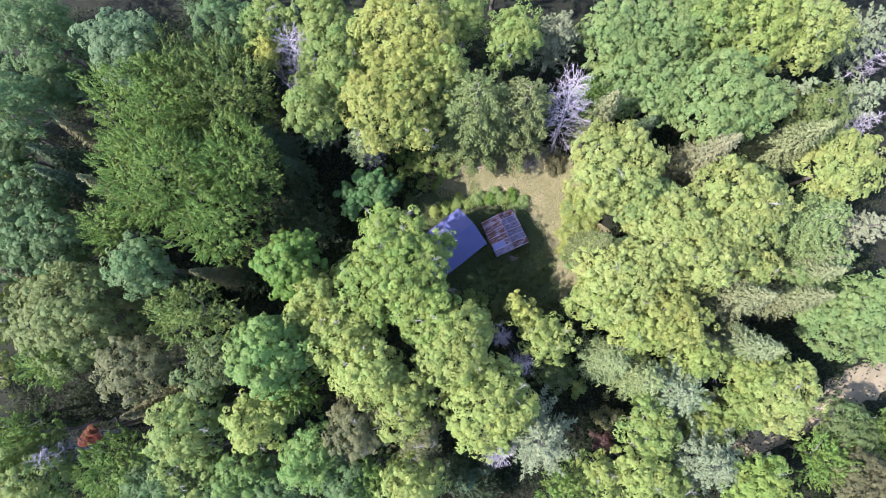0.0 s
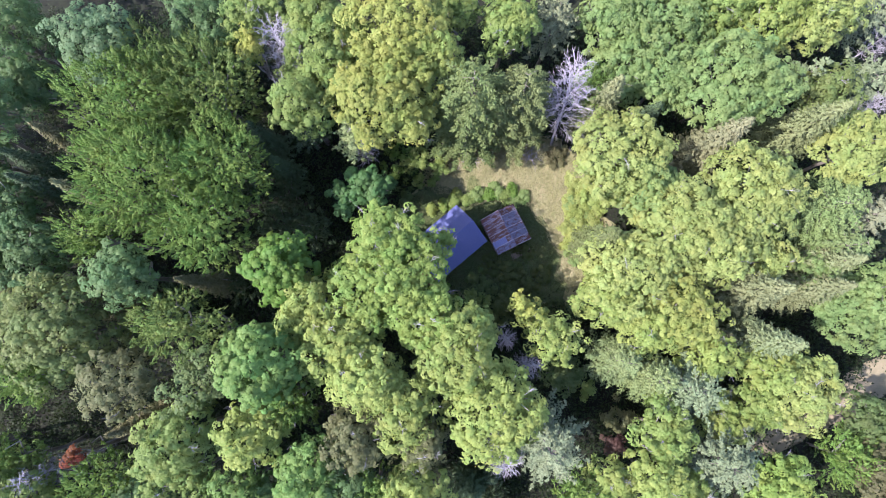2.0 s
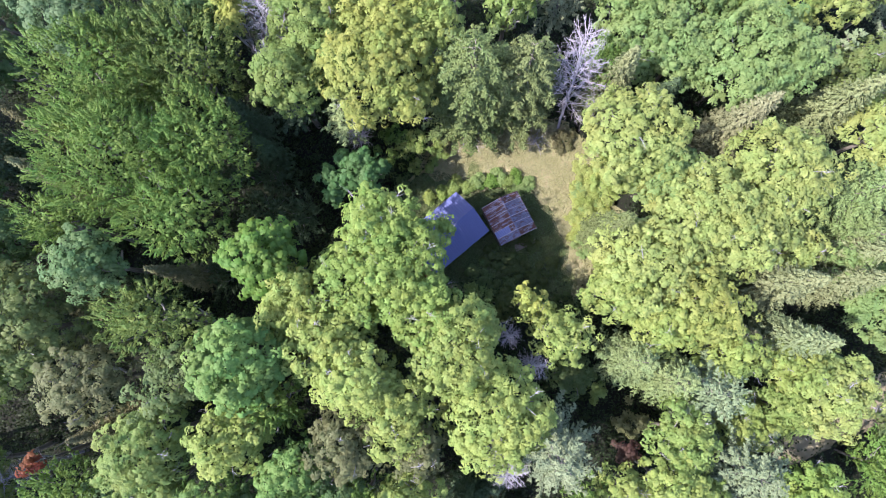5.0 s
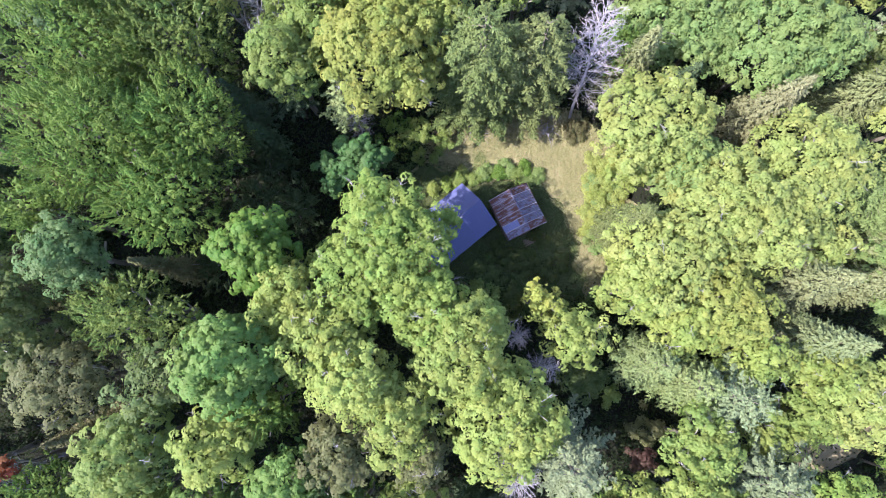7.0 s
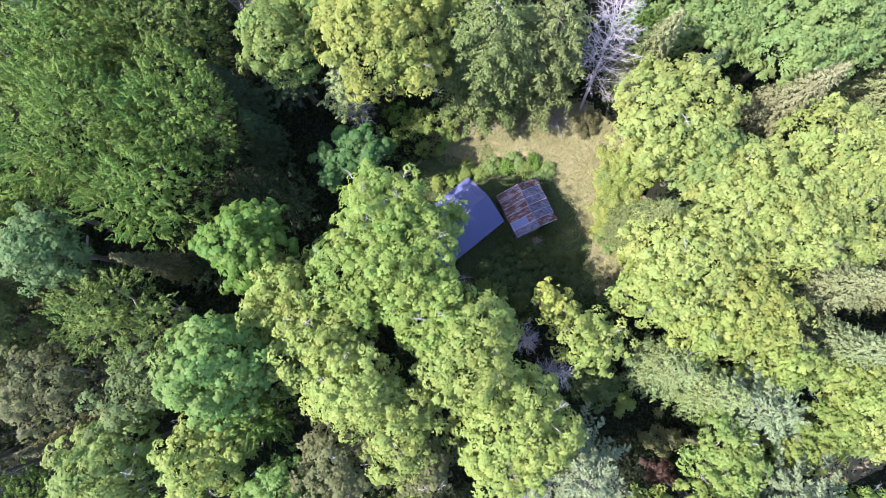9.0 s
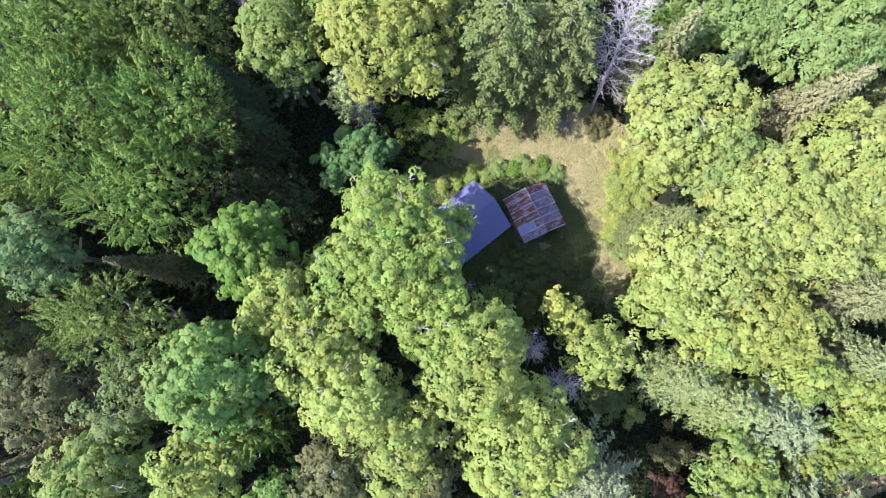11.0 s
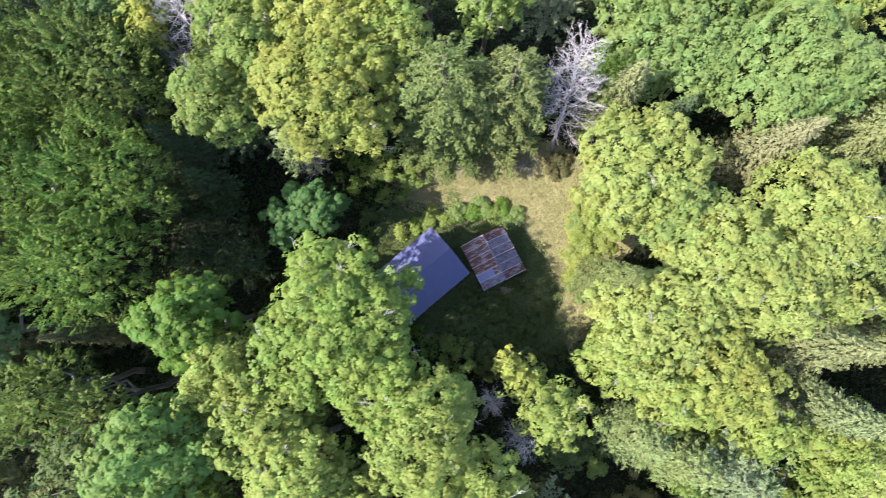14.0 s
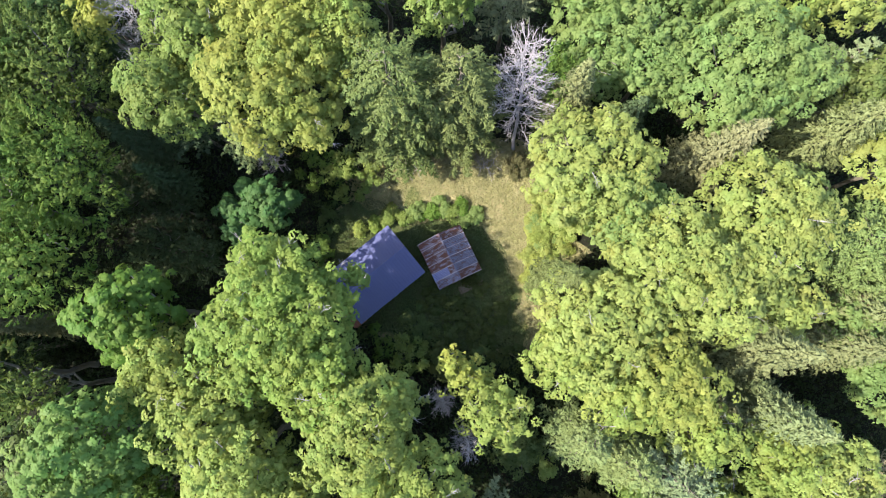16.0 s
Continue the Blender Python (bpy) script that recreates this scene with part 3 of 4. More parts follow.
def gable_hut(name, label, m, length, width, eave, ridge, over, count, ribs, depth, mats, ridge_mat):
    """A hut whose ridge runs along its own x: boarded walls, ribbed roof sheets, fascia boards and a ridge cap."""
    hut = thing(name, m, label, "shed" if name == "shed" else "cabin")
    hl, hw = length / 2 - over, width / 2 - over
    top = eave + (ridge - eave) * over / (width / 2)
    for side in (-1, 1):
        wall = part("wall", mesh_of("wall", *box(-hl, side * hw - 0.05, -0.1, hl, side * hw + 0.05, top - 0.05)), BOARD, hut)
        for i in range(int(hl * 2 / 0.19)):
            px = -hl + 0.1 + i * 0.19
            part("board", BOARD_MESH[top], BOARD, wall).location = (px, side * (hw + 0.062), 0)
        gx = side * hl
        peak = top + (ridge - eave) * hw / (width / 2) - 0.08
        v = [(gx + dx, y, z) for dx in (-0.05, 0.05) for y, z in ((-hw + 0.06, -0.1), (hw - 0.06, -0.1), (hw - 0.06, top - 0.05), (0, peak), (-hw + 0.06, top - 0.05))]
        f = [(4, 3, 2, 1, 0), (5, 6, 7, 8, 9)] + [(i, (i + 1) % 5, 5 + (i + 1) % 5, 5 + i) for i in range(5)]
        part("gable_wall", mesh_of("gable_wall", v, f), BOARD, hut)
    run = width / 2
    slope = math.hypot(run, ridge - eave)
    tilt = math.degrees(math.atan2(ridge - eave, run))
    pitch = length / count
    shared = {}
    for side in (-1, 1):
        deck = part("roof_deck", mesh_of("roof_deck", *box(-length / 2 + 0.05, 0, -0.09, length / 2 - 0.05, slope - 0.04, -0.04)), BOARD, hut)
        deck.matrix_basis = pose(0, 0, ridge, -tilt if side > 0 else tilt) @ (pose(0, 0, 0) if side > 0 else Matrix.Diagonal((1, -1, 1, 1)))
        for i in range(count):
            rows = mats(side, i)
            for j, (mat, f0, f1) in enumerate(rows):
                key = (round(f1 - f0, 3), mat.name)
                if key not in shared:
                    me = sheet_mesh(slope * (f1 - f0) + 0.05, pitch * 1.06, ribs, depth)
                    me.materials.append(mat)
                    shared[key] = me
                ob = part("roof_sheet", shared[key], None, hut)
                lift = 0.022 * (i % 2) + 0.012 * (len(rows) - j) + depth
                turn = Matrix.Rotation(radians(90 * side), 4, "Z") @ Matrix.Rotation(radians(tilt), 4, "Y")
                ob.matrix_basis = Matrix.Translation((-length / 2 + (i + 0.5) * pitch, 0, ridge)) @ turn @ pose(slope * f0, 0, lift, RNG.uniform(-0.4, 0.4), RNG.uniform(-0.3, 0.3), RNG.uniform(-0.5, 0.5))
                if name == "shed":
                    edge = part("lap_edge", LAP[round(f1 - f0, 3)] if round(f1 - f0, 3) in LAP else lap_mesh(slope, f1 - f0), ROOF_LAP, ob)
                    edge.location = (0, -pitch * 0.5, depth + 0.012)
    w = 0.09
    drop = w * (ridge - eave) / run
    v = [(x, y, ridge + 0.05 + depth + z) for x in (-length / 2 - 0.02, length / 2 + 0.02) for y, z in ((-w, -drop + 0.01), (0, 0.012), (w, -drop + 0.01), (0, 0.004))]
    part("ridge_cap", mesh_of("ridge_cap", v, [(0, 1, 5, 4), (1, 2, 6, 5), (2, 3, 7, 6), (3, 0, 4, 7), (0, 3, 2, 1), (4, 5, 6, 7)]), ridge_mat, hut)
    for side in (-1, 1):
        part("fascia", mesh_of("fascia", *box(-length / 2, side * (width / 2 - 0.05) - 0.015, eave - 0.17, length / 2, side * (width / 2 - 0.05) + 0.015, eave - 0.045)), BOARD, hut)
    return hut


BOARD_MESH = {}
LAP = {}


def lap_mesh(slope, share):
    LAP[round(share, 3)] = mesh_of("lap_edge", *box(0, -0.022, -0.008, slope * share + 0.05, 0.022, 0.008))
    return LAP[round(share, 3)]


def board_for(eave, ridge, width, over):
    top = eave + (ridge - eave) * over / (width / 2)
    BOARD_MESH[top] = mesh_of("board", *box(-0.085, -0.01, 0.02, 0.085, 0.01, top - 0.08))


CABIN = pose(0.52, 6.97, 0, 0, 0, math.degrees(math.atan2(0.64, 0.77)))
board_for(2.3, 3.9, 4.6, 0.25)
cabin = gable_hut("cabin", "small cabin with a shaded blue-grey steel gable roof", CABIN, 6.25, 4.6, 2.3, 3.9, 0.25, 7, 4, 0.004,
                  lambda side, i: [(ROOF_BLUE, 0.0, 1.0)], ROOF_BLUE)
SHED = pose(6.3, 8.35, 0, 0, 0, math.degrees(math.atan2(3.45, -1.71)))
board_for(2.1, 3.05, 3.55, 0.18)


def shed_sheets(side, i):
    # ridge x runs from the front (0) to the back (5); side +1 is the older rusted slope
    if side > 0:
        if i == 1:
            return [(ROOF_RUST, 0.0, 0.25), (ROOF_PATCH, 0.25, 1.0)]
        return [(ROOF_STREAK if i == 0 else ROOF_RUST, 0.0, 0.55), (ROOF_STREAK if i == 0 else ROOF_RUST, 0.55, 1.0)]
    return [((ROOF_RUST if i in (0, 5) else ROOF_STREAK), 0.0, 1.0)]


shed = gable_hut("shed", "small shed with a rust-streaked corrugated steel roof", SHED, 3.85, 3.55, 2.1, 3.05, 0.18, 6, 6, 0.012, shed_sheets, ROOF_STREAK)


def door_on(hut, px, height):
    door = part("door", mesh_of("door", *box(px, -0.42, 0.02, px + 0.06, 0.42, height)), BOARD, hut, "plain boarded door")
    part("door_handle", mesh_of("door_handle", *box(px - 0.04, 0.28, 0.95, px, 0.33, 1.1)), ROOF_STREAK, door, "dull steel handle")


door_on(shed, -3.85 / 2 + 0.18 - 0.12, 1.9)
door_on(cabin, 6.25 / 2 - 0.25 + 0.06, 1.95)


def plank_stack(m, count, rows, long, label, mat, name):
    pile = thing(name, m, label, "planks")
    me = mesh_of("plank", *box(-long / 2, -0.07, 0, long / 2, 0.07, 0.035))
    for j in range(rows):
        for i in range(count):
            ob = part("plank", me, mat, pile)
            ob.matrix_basis = pose(RNG.uniform(-0.12, 0.12), (i - count / 2) * 0.165, j * 0.04, 0, 0, RNG.uniform(-2, 2))


plank_stack(pose(-1.3, 3.65, 0, 0, 0, 130), 6, 34, 1.5, "red-brown planks piled high against the cabin's end", RED_BOARD, "plank_pile")
plank_stack(pose(8.0, 6.3, 0, 0, 0, 24), 4, 3, 1.9, "grey weathered boards lying before the shed", BOARD, "board_heap")


def brush_pile(x, y, r):
    pile = thing("brush_pile", pose(x, y, 0), "heap of dry grey branches at the clearing's edge", "branches", "brush heaps")
    for i in range(26):
        q, f = RNG.uniform(0, 6.283), RNG.uniform(0, 0.7)
        a = np.array([math.cos(q) * r * f, math.sin(q) * r * f, RNG.uniform(0.03, 0.4)])
        w = RNG.uniform(0, 6.283)
        b = a + np.array([math.cos(w), math.sin(w), RNG.uniform(-0.05, 0.25)]) * RNG.uniform(0.6, 1.7)
        many = [(bent(a, b, 3, 0.05), [0.025, 0.02, 0.013, 0.005], 5)]
        for _ in range(3):
            p = a + (b - a) * RNG.uniform(0.3, 0.9)
            many.append(([p, p + RNG.normal(size=3) * 0.2 + (b - a) * 0.2], [0.009, 0.003], 3))
        part("branch", tubes("branch", many), PALE_BARK, pile)


# ---- the trees, one by one ----
broadleaf(-35.7, 23.6, 17.0, 3.3, "blue")
broadleaf(-36.0, 16.8, 17.0, 2.5, "blue")
broadleaf(-27.3, 21.6, 18.0, 2.8, "mint")
broadleaf(-23.8, 11.2, 18.0, 4.9, "mid", more=((-1.6, 6.1, 17.0, 4.7), (5.8, 1.2, 16.5, 3.6), (4.5, -4.0, 16.5, 3.4)))
broadleaf(-19.4, 18.8, 16.0, 4.1, "moss")
broadleaf(-23.3, 20.4, 16.0, 3.1, "moss")
spruce(-32.4, 15.2, 14.0, 2.0, "brown")
spruce(-34.8, 13.2, 14.0, 2.2, "dark")
spruce(-28.9, 10.1, 16.0, 2.0, "brown")
spruce(-33.9, 11.1, 14.0, 2.2, "dark")
broadleaf(-36.8, 9.3, 15.0, 3.0, "blue")
broadleaf(-34.4, 5.4, 14.5, 3.2, "blue")
broadleaf(-28.7, 6.6, 14.0, 2.0, "mid")
broadleaf(-37.6, 4.3, 14.0, 2.4, "blue")
broadleaf(-12.9, 4.0, 15.0, 2.7, "vivid", density=0.7, leaf=0.24)
spruce(-21.1, 24.1, 15.0, 2.2, "dark")
broadleaf(-20.0, 24.9, 15.0, 3.2, "blue")
spruce(-13.2, 25.8, 14.0, 2.0, "dark")
broadleaf(-15.9, 22.4, 14.0, 1.2, "yellow")
dead_tree(-13.6, 22.2, 15.5, 2.4)
broadleaf(-16.1, 25.2, 15.0, 2.2, "green")
broadleaf(-11.8, 27.0, 15.0, 2.7, "green")
broadleaf(-9.7, 22.5, 15.5, 3.8, "green")
broadleaf(-3.8, 23.4, 17.0, 4.6, "autumn")
broadleaf(-5.0, 18.6, 16.0, 4.2, "autumn", more=((2.4, -2.5, 12.8, 1.6),))
broadleaf(-11.8, 17.9, 14.5, 2.7, "green")
broadleaf(-0.6, 21.4, 15.0, 2.2, "lime")
pine(-8.0, 16.2, 11.5, 2.1, "olive")
dead_tree(-7.5, 15.5, 7.0, 1.2)
pine(-12.7, 17.5, 10.0, 2.3, "dark")
broadleaf(1.4, 26.6, 14.0, 2.0, "green")
broadleaf(-7.8, 11.1, 8.0, 1.3, "teal", more=((-1.5, 0.3, 7.5, 1.0), (1.6, -0.2, 8.2, 1.1), (1.3, 1.3, 8.0, 0.9), (-1.2, -1.2, 7.0, 0.9), (2.7, 0.9, 7.8, 0.8), (-0.3, 1.4, 7.6, 0.8)), density=0.6, leaf=0.26)
shrub(-1.9, 15.0, 3.0, 2.2, "green")
shrub(-4.3, 15.6, 2.5, 1.8, "mid")
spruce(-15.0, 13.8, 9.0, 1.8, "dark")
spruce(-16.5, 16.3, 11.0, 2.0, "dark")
broadleaf(-5.8, 2.2, 14.5, 3.7, "fresh", more=((0.9, 3.2, 14.2, 2.7), (0.7, 5.4, 13.8, 1.8), (2.6, 4.6, 13.6, 1.7), (2.9, 0.5, 15.0, 3.6), (4.5, 3.2, 13.0, 1.7), (6.1, 4.2, 10.4, 0.7), (4.3, -2.0, 14.2, 3.0)), density=0.8)
broadleaf(-10.9, 0.2, 14.0, 2.8, "yolive")
broadleaf(-8.3, -2.4, 14.5, 3.2, "yolive")
broadleaf(-5.9, -4.9, 15.0, 2.8, "lime")
broadleaf(-14.4, -3.8, 16.5, 3.1, "pale", leaf=0.2)
broadleaf(-15.2, -9.2, 14.0, 2.5, "yolive")
broadleaf(-12.9, -7.0, 12.0, 2.6, "mid")
broadleaf(0.9, -2.9, 15.0, 3.4, "lime")
broadleaf(4.1, -7.8, 14.5, 4.0, "lime")
broadleaf(-3.3, -7.7, 14.0, 2.8, "lime")
broadleaf(-7.0, -9.8, 13.5, 2.8, "sage")
broadleaf(-1.9, -10.3, 12.0, 2.1, "sage")
broadleaf(-2.3, -14.3, 13.5, 2.5, "lime")
broadleaf(9.5, -2.1, 11.6, 2.2, "lime", density=0.7)
broadleaf(7.0, 0.6, 10.8, 1.5, "yellow", density=0.5)
broadleaf(8.3, -0.4, 8.0, 1.3, "lime", density=0.5)
broadleaf(3.4, -1.2, 11.0, 1.4, "lime")
dead_tree(5.7, -2.4, 6.0, 1.1)
dead_tree(7.4, -4.6, 9.5, 1.2)
broadleaf(-10.8, -12.3, 13.5, 2.6, "pale")
broadleaf(-7.9, -14.1, 13.0, 2.3, "blue")
broadleaf(-16.9, -14.4, 13.0, 2.6, "pale")
broadleaf(-20.7, -9.6, 15.5, 2.9, "green")
broadleaf(-5.9, -14.3, 12.0, 2.1, "mid")
broadleaf(-25.4, -5.2, 15.0, 2.9, "sage", density=0.7)
broadleaf(-21.5, -0.4, 15.4, 2.6, "moss")
broadleaf(-18.1, -1.0, 14.4, 1.9, "moss", density=0.45)
broadleaf(-19.2, -5.0, 14.8, 2.6, "deep", density=0.45)
broadleaf(-31.0, -1.0, 16.2, 4.3, "pear")
broadleaf(-34.3, 19.6, 14.0, 2.0, "blue")
broadleaf(-38.5, 13.4, 13.5, 1.9, "blue")
broadleaf(-32.7, -4.7, 14.0, 2.0, "mid")
broadleaf(-25.2, 3.3, 16.0, 2.4, "blue")
broadleaf(-35.0, -11.6, 14.0, 2.6, "mid")
broadleaf(-34.3, -14.2, 14.5, 3.4, "green")
dead_tree(-32.1, -12.5, 13.5, 1.6)
broadleaf(-28.5, -10.6, 13.0, 0.7, "red", density=0.4)
broadleaf(-27.5, -13.7, 13.0, 2.9, "mid")
broadleaf(-24.0, -15.0, 13.0, 2.8, "blue")
broadleaf(-21.4, -13.6, 13.0, 2.5, "green")
spruce(-25.5, -8.9, 13.0, 1.8, "brown")
spruce(-20.9, 3.0, 13.0, 1.4, "brown")
spruce(-28.7, 0.8, 14.0, 2.0, "brown")
spruce(-35.7, 2.6, 14.0, 2.0, "brown")
broadleaf(-14.3, -15.4, 12.0, 2.1, "blue")
broadleaf(5.8, 24.9, 14.5, 2.6, "green")
pine(10.2, 26.2, 13.0, 2.9, "cloud")
pine(2.6, 18.5, 15.6, 4.3, "shade", broad=True)
pine(6.9, 18.8, 14.4, 3.6, "shade", broad=True)
dead_tree(11.5, 17.6, 14.5, 2.6, (-0.8, 2.2))
broadleaf(15.6, 26.4, 12.5, 3.1, "leafy")
broadleaf(20.8, 27.0, 12.0, 4.2, "leafy")
broadleaf(16.8, 22.3, 11.5, 3.0, "leafy")
broadleaf(20.2, 21.2, 11.5, 3.0, "leafy")
spruce(14.6, 19.0, 13.6, 2.8, "fir")
spruce(19.1, 18.2, 10.0, 2.2, "dark")
broadleaf(14.1, 20.5, 10.0, 2.2, "mid")
broadleaf(24.8, 28.0, 13.0, 3.2, "green")
broadleaf(29.3, 27.4, 13.5, 3.5, "lime")
broadleaf(33.7, 26.9, 13.5, 3.5, "soft")
broadleaf(25.3, 20.0, 14.0, 4.2, "leafy")
broadleaf(28.3, 19.7, 13.0, 2.3, "leafy")
spruce(24.3, 15.1, 14.5, 3.0, "tan")
spruce(32.7, 16.6, 14.0, 3.2, "fir")
pine(39.8, 27.5, 12.0, 3.5, "grey")
broadleaf(35.1, 20.0, 11.0, 2.5, "pear")
pine(33.2, 21.5, 11.0, 1.9, "grey")
pine(39.4, 21.1, 11.0, 3.1, "grey")
broadleaf(36.6, 14.3, 12.5, 3.4, "soft")
broadleaf(15.8, 13.6, 13.0, 4.1, "soft", density=0.85)
broadleaf(15.1, 11.5, 9.0, 2.1, "lime")
broadleaf(18.4, 10.9, 11.5, 2.9, "leafy")
broadleaf(26.1, 10.0, 14.2, 4.1, "soft")
broadleaf(20.2, 7.3, 13.8, 4.0, "soft")
broadleaf(15.9, 3.4, 13.2, 3.8, "soft")
broadleaf(19.9, 0.3, 12.5, 3.3, "gold")
broadleaf(14.0, 1.5, 12.0, 2.5, "lime")
broadleaf(23.2, 6.1, 13.5, 3.5, "soft")
broadleaf(17.6, -1.2, 11.5, 2.4, "lime")
pine(13.5, 6.4, 13.6, 1.8, "shade", fine=True)
pine(34.1, 9.2, 12.5, 4.2, "deep", fine=True)
pine(35.5, 5.8, 11.0, 3.1, "deep", fine=True)
pine(39.5, 8.7, 12.0, 2.1, "grey")
dead_tree(39.5, 18.7, 9.5, 1.5)
dead_tree(42.1, 25.9, 9.5, 1.4)
shrub(1.3, 11.7, 0.9, 0.7, "green")
shrub(0.2, 11.2, 0.8, 0.5, "fresh")
shrub(6.6, 12.0, 1.2, 0.8, "green")
shrub(7.5, 11.6, 0.8, 0.5, "leafy")
for k in range(44):
    py = 4.6 + k * 0.21 + RNG.uniform(-0.3, 0.3)
    shrub(12.4 + 0.12 * abs(py - 9) + RNG.uniform(0, 3.0), py, RNG.uniform(0.6, 1.5), RNG.uniform(0.5, 0.95), ("soft", "lime", "soft", "leafy", "gold")[k % 5])
shrub(1.8, 12.3, 0.6, 0.5, "lime")
shrub(2.6, 11.9, 0.9, 0.7, "green")
shrub(3.5, 12.3, 0.8, 0.6, "leafy")
shrub(4.6, 12.2, 0.9, 0.7, "vivid")
shrub(5.6, 12.5, 1.1, 0.8, "leafy")
shrub(7.2, 12.6, 0.9, 0.7, "vivid")
shrub(8.4, 12.0, 0.7, 0.5, "leafy")
shrub(-0.9, 10.6, 0.8, 0.5, "lime")
# darker tints on these shrubs carry the tree shade south of the huts
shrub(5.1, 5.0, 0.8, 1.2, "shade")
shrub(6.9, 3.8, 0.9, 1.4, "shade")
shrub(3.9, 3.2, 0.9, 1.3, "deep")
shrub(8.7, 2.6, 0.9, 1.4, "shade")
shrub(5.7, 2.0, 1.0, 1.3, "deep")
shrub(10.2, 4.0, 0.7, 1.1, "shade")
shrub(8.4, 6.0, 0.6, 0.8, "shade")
spruce(27.2, 2.0, 13.5, 3.3, "fir")
spruce(27.7, -2.4, 13.5, 3.2, "fir")
spruce(24.7, -2.2, 9.0, 2.0, "tan")
spruce(33.1, 2.2, 12.0, 2.6, "fir")
spruce(34.2, 4.4, 12.0, 2.6, "fir")
broadleaf(37.2, 0.4, 9.0, 3.6, "leafy")
broadleaf(41.2, -1.7, 7.0, 2.0, "leafy")
shrub(33.6, 5.3, 11.0, 0.9, "maroon")
shrub(12.0, 16.1, 1.2, 1.2, "brown")
broadleaf(28.9, 4.9, 10.0, 2.2, "soft")
broadleaf(33.7, 3.6, 9.0, 1.8, "leafy")
broadleaf(38.5, 1.9, 12.0, 2.5, "leafy")
pine(15.4, -4.0, 11.5, 2.6, "ever", fine=True)
pine(18.0, -5.4, 12.0, 2.8, "ever", fine=True)
pine(20.9, -6.4, 12.4, 3.8, "cloud")
broadleaf(22.9, -3.7, 10.5, 2.2, "lime")
broadleaf(25.1, -9.5, 7.5, 2.4, "lime")
broadleaf(31.2, -6.6, 9.5, 3.6, "soft")
broadleaf(28.2, -4.4, 10.0, 2.2, "lime")
pine(8.2, -10.4, 15.5, 3.8, "cloud")
broadleaf(15.7, -12.0, 5.0, 1.0, "maroon")
broadleaf(18.6, -9.9, 11.0, 2.5, "green")
broadleaf(17.4, -13.4, 11.5, 2.5, "lime")
pine(23.4, -12.4, 12.0, 4.0, "cloud")
broadleaf(28.9, -14.9, 9.5, 2.8, "fresh")
broadleaf(38.4, -9.9, 7.5, 2.5, "deep")
broadleaf(42.4, -10.6, 7.0, 2.4, "mid")
broadleaf(35.8, -12.8, 8.0, 2.4, "mid")
broadleaf(38.1, -14.1, 10.0, 2.7, "brown", density=0.7)
broadleaf(14.2, -14.3, 10.0, 2.0, "lime")
dead_tree(4.6, -11.6, 13.0, 1.8)
shrub(13.4, -7.0, 5.0, 1.1, "green")
shrub(16.6, -9.7, 5.0, 1.5, "sage")
broadleaf(20.7, -15.4, 10.0, 2.2, "green")
broadleaf(27.9, -8.1, 8.0, 2.0, "green")
broadleaf(11.3, -5.6, 5.0, 1.8, "deep")
broadleaf(11.2, -15.5, 10.0, 2.2, "mid")
# added low trees: dark filler that keeps sun off this gap
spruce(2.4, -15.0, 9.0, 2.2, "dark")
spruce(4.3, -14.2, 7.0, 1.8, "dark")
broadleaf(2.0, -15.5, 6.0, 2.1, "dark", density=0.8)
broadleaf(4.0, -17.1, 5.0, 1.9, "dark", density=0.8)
broadleaf(-37.2, -1.0, 14.0, 2.0, "pear", density=0.7)
# taller shrub, its leaves tinted dark for the shade as well
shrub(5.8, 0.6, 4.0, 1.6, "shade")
shrub(3.2, 0.8, 5.0, 1.4, "green")
# low dark trees added to cover sunlit floor in gaps that lie in shade
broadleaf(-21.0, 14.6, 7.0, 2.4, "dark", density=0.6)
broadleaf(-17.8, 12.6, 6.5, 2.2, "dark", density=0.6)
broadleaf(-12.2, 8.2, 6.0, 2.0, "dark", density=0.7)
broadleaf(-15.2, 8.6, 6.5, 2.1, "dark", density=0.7)
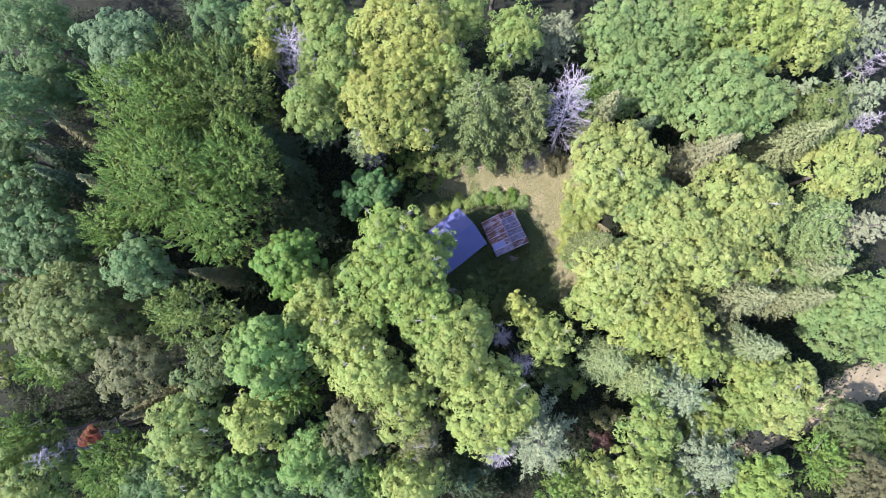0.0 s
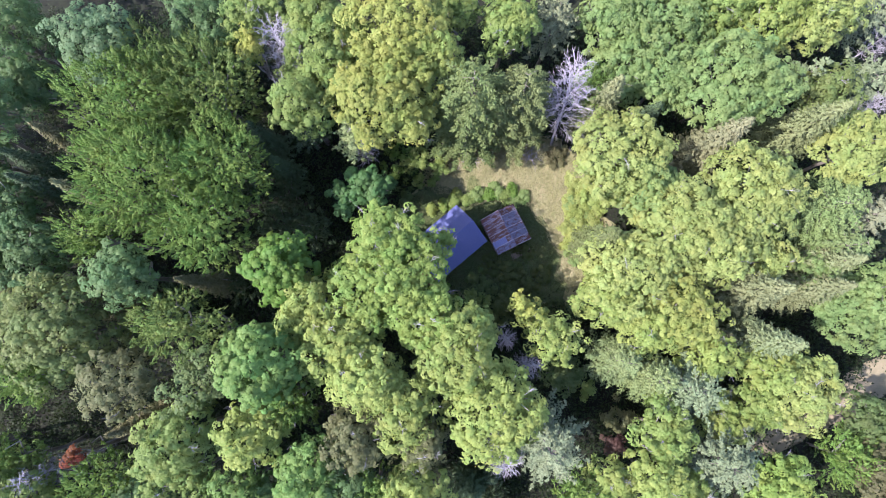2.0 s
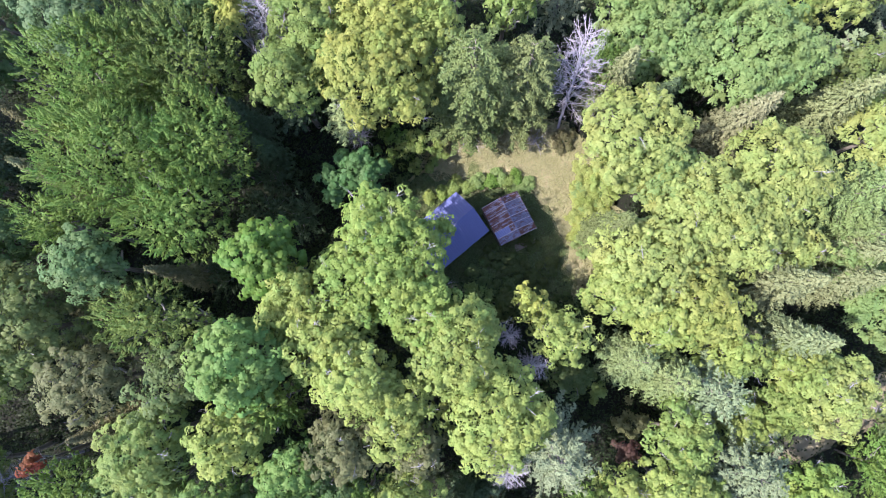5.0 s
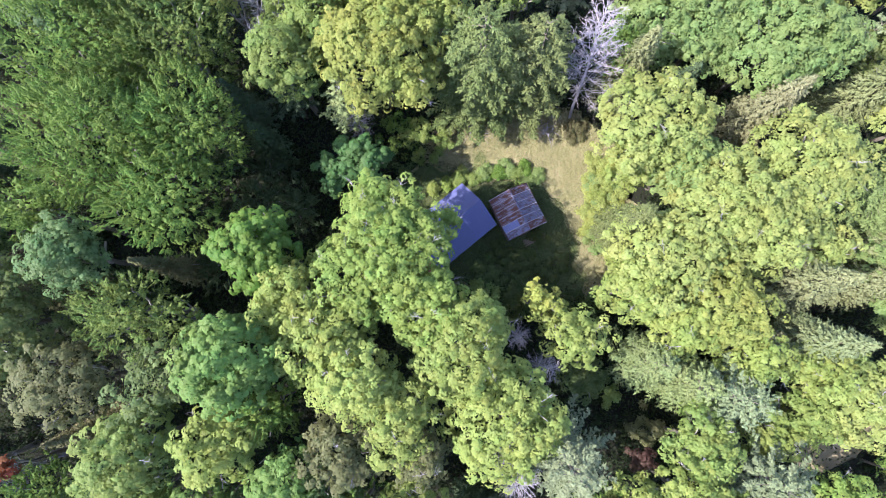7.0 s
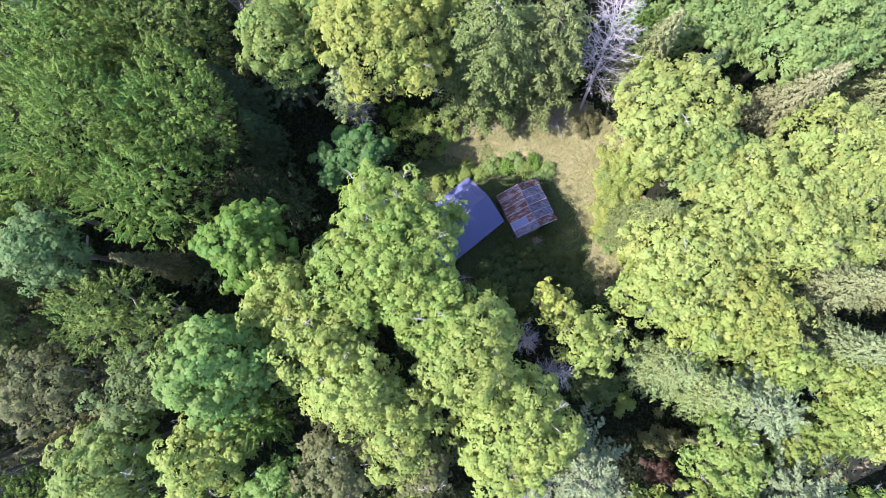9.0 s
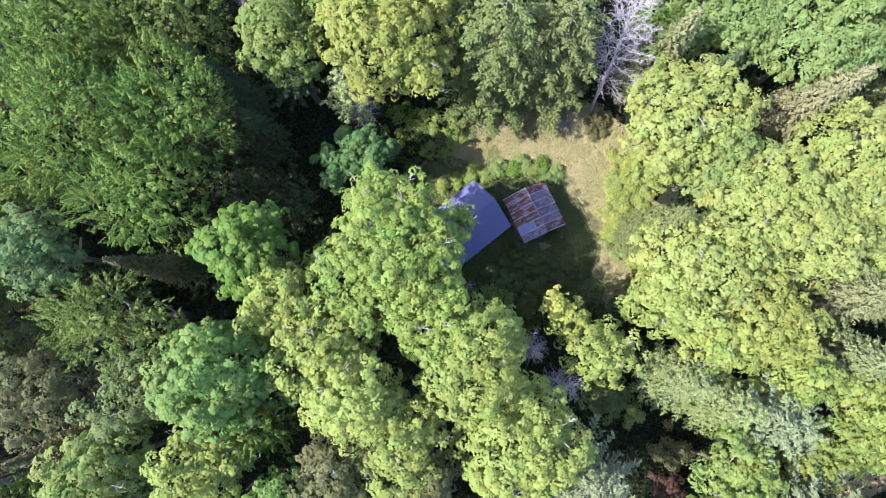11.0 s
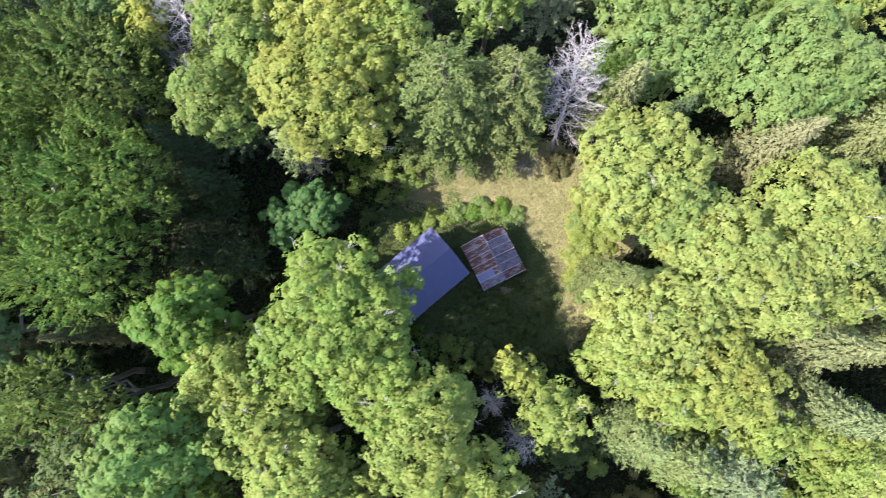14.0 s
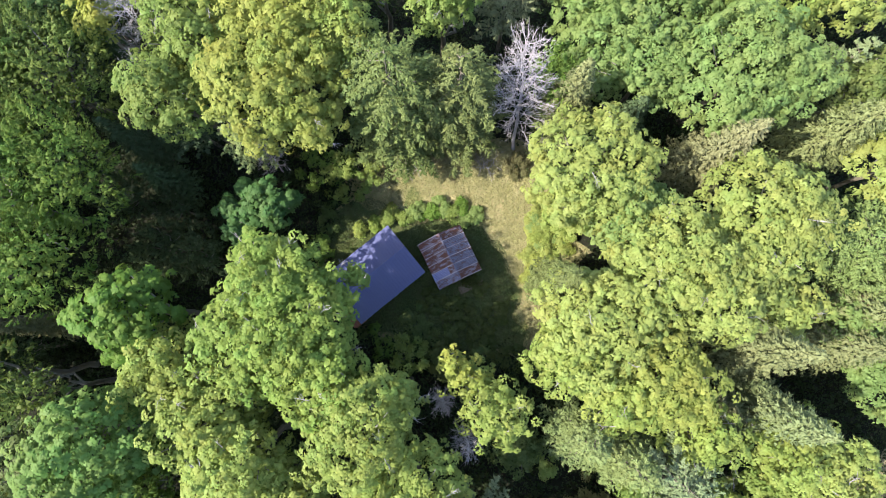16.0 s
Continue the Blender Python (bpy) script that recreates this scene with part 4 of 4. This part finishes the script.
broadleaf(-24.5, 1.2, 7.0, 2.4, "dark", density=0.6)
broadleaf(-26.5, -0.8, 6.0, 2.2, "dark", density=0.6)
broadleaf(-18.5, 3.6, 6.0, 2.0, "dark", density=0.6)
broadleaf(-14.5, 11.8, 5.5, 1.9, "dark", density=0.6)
# edge shrubs; the darkest have the tree shadow put into their tint
shrub(3.5, 0.9, 1.0, 1.3, "deep")
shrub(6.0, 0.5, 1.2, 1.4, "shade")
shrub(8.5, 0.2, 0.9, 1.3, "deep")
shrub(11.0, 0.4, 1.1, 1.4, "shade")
shrub(13.2, 0.7, 1.0, 1.2, "deep")
shrub(14.8, 1.8, 1.2, 1.2, "leafy")
shrub(0.8, 1.6, 0.9, 1.2, "mid")
shrub(-1.5, 2.4, 0.8, 1.0, "deep")
shrub(-4.4, 6.4, 1.0, 1.2, "deep")
shrub(-4.3, 9.0, 1.2, 1.2, "mid")
shrub(-3.8, 11.8, 1.2, 1.3, "deep")
shrub(-2.4, 14.8, 1.0, 1.2, "mid")
brush_pile(2.9, 16.5, 1.1)
brush_pile(9.1, 16.2, 1.1)

# ---- unseen woods added just beyond, to cast shade over the edges ----
def unseen_woods():
    tints = ("mid", "green", "blue", "olive", "lime", "pale")
    for px, py in [(-47 + RNG.uniform(-2, 2), k * 6.2 - 20) for k in range(9)] + [(-41.5 + RNG.uniform(-1, 1), k * 5.6 - 17) for k in range(9)] + [(50 + RNG.uniform(-2, 2), k * 6.5 + 4) for k in range(5)] + [(47 + k * 2.2 + RNG.uniform(-1, 1), -20 + k % 2 * 7) for k in range(4)] \
            + [(k * 6.4 - 40, 34 + RNG.uniform(-1, 2)) for k in range(14)] + [(k * 6.4 - 38, -23 + RNG.uniform(-2, 0)) for k in range(10)] + [(k * 6.4 + 26, -23 + RNG.uniform(-2, 0)) for k in range(4)]:
        if RNG.uniform() < 0.3:
            spruce(px, py, RNG.uniform(11, 15), RNG.uniform(2.0, 2.7), "dark")
        else:
            broadleaf(px, py, RNG.uniform(12, 16), RNG.uniform(3.0, 4.2), tints[int(RNG.integers(6))], density=0.36)


unseen_woods()
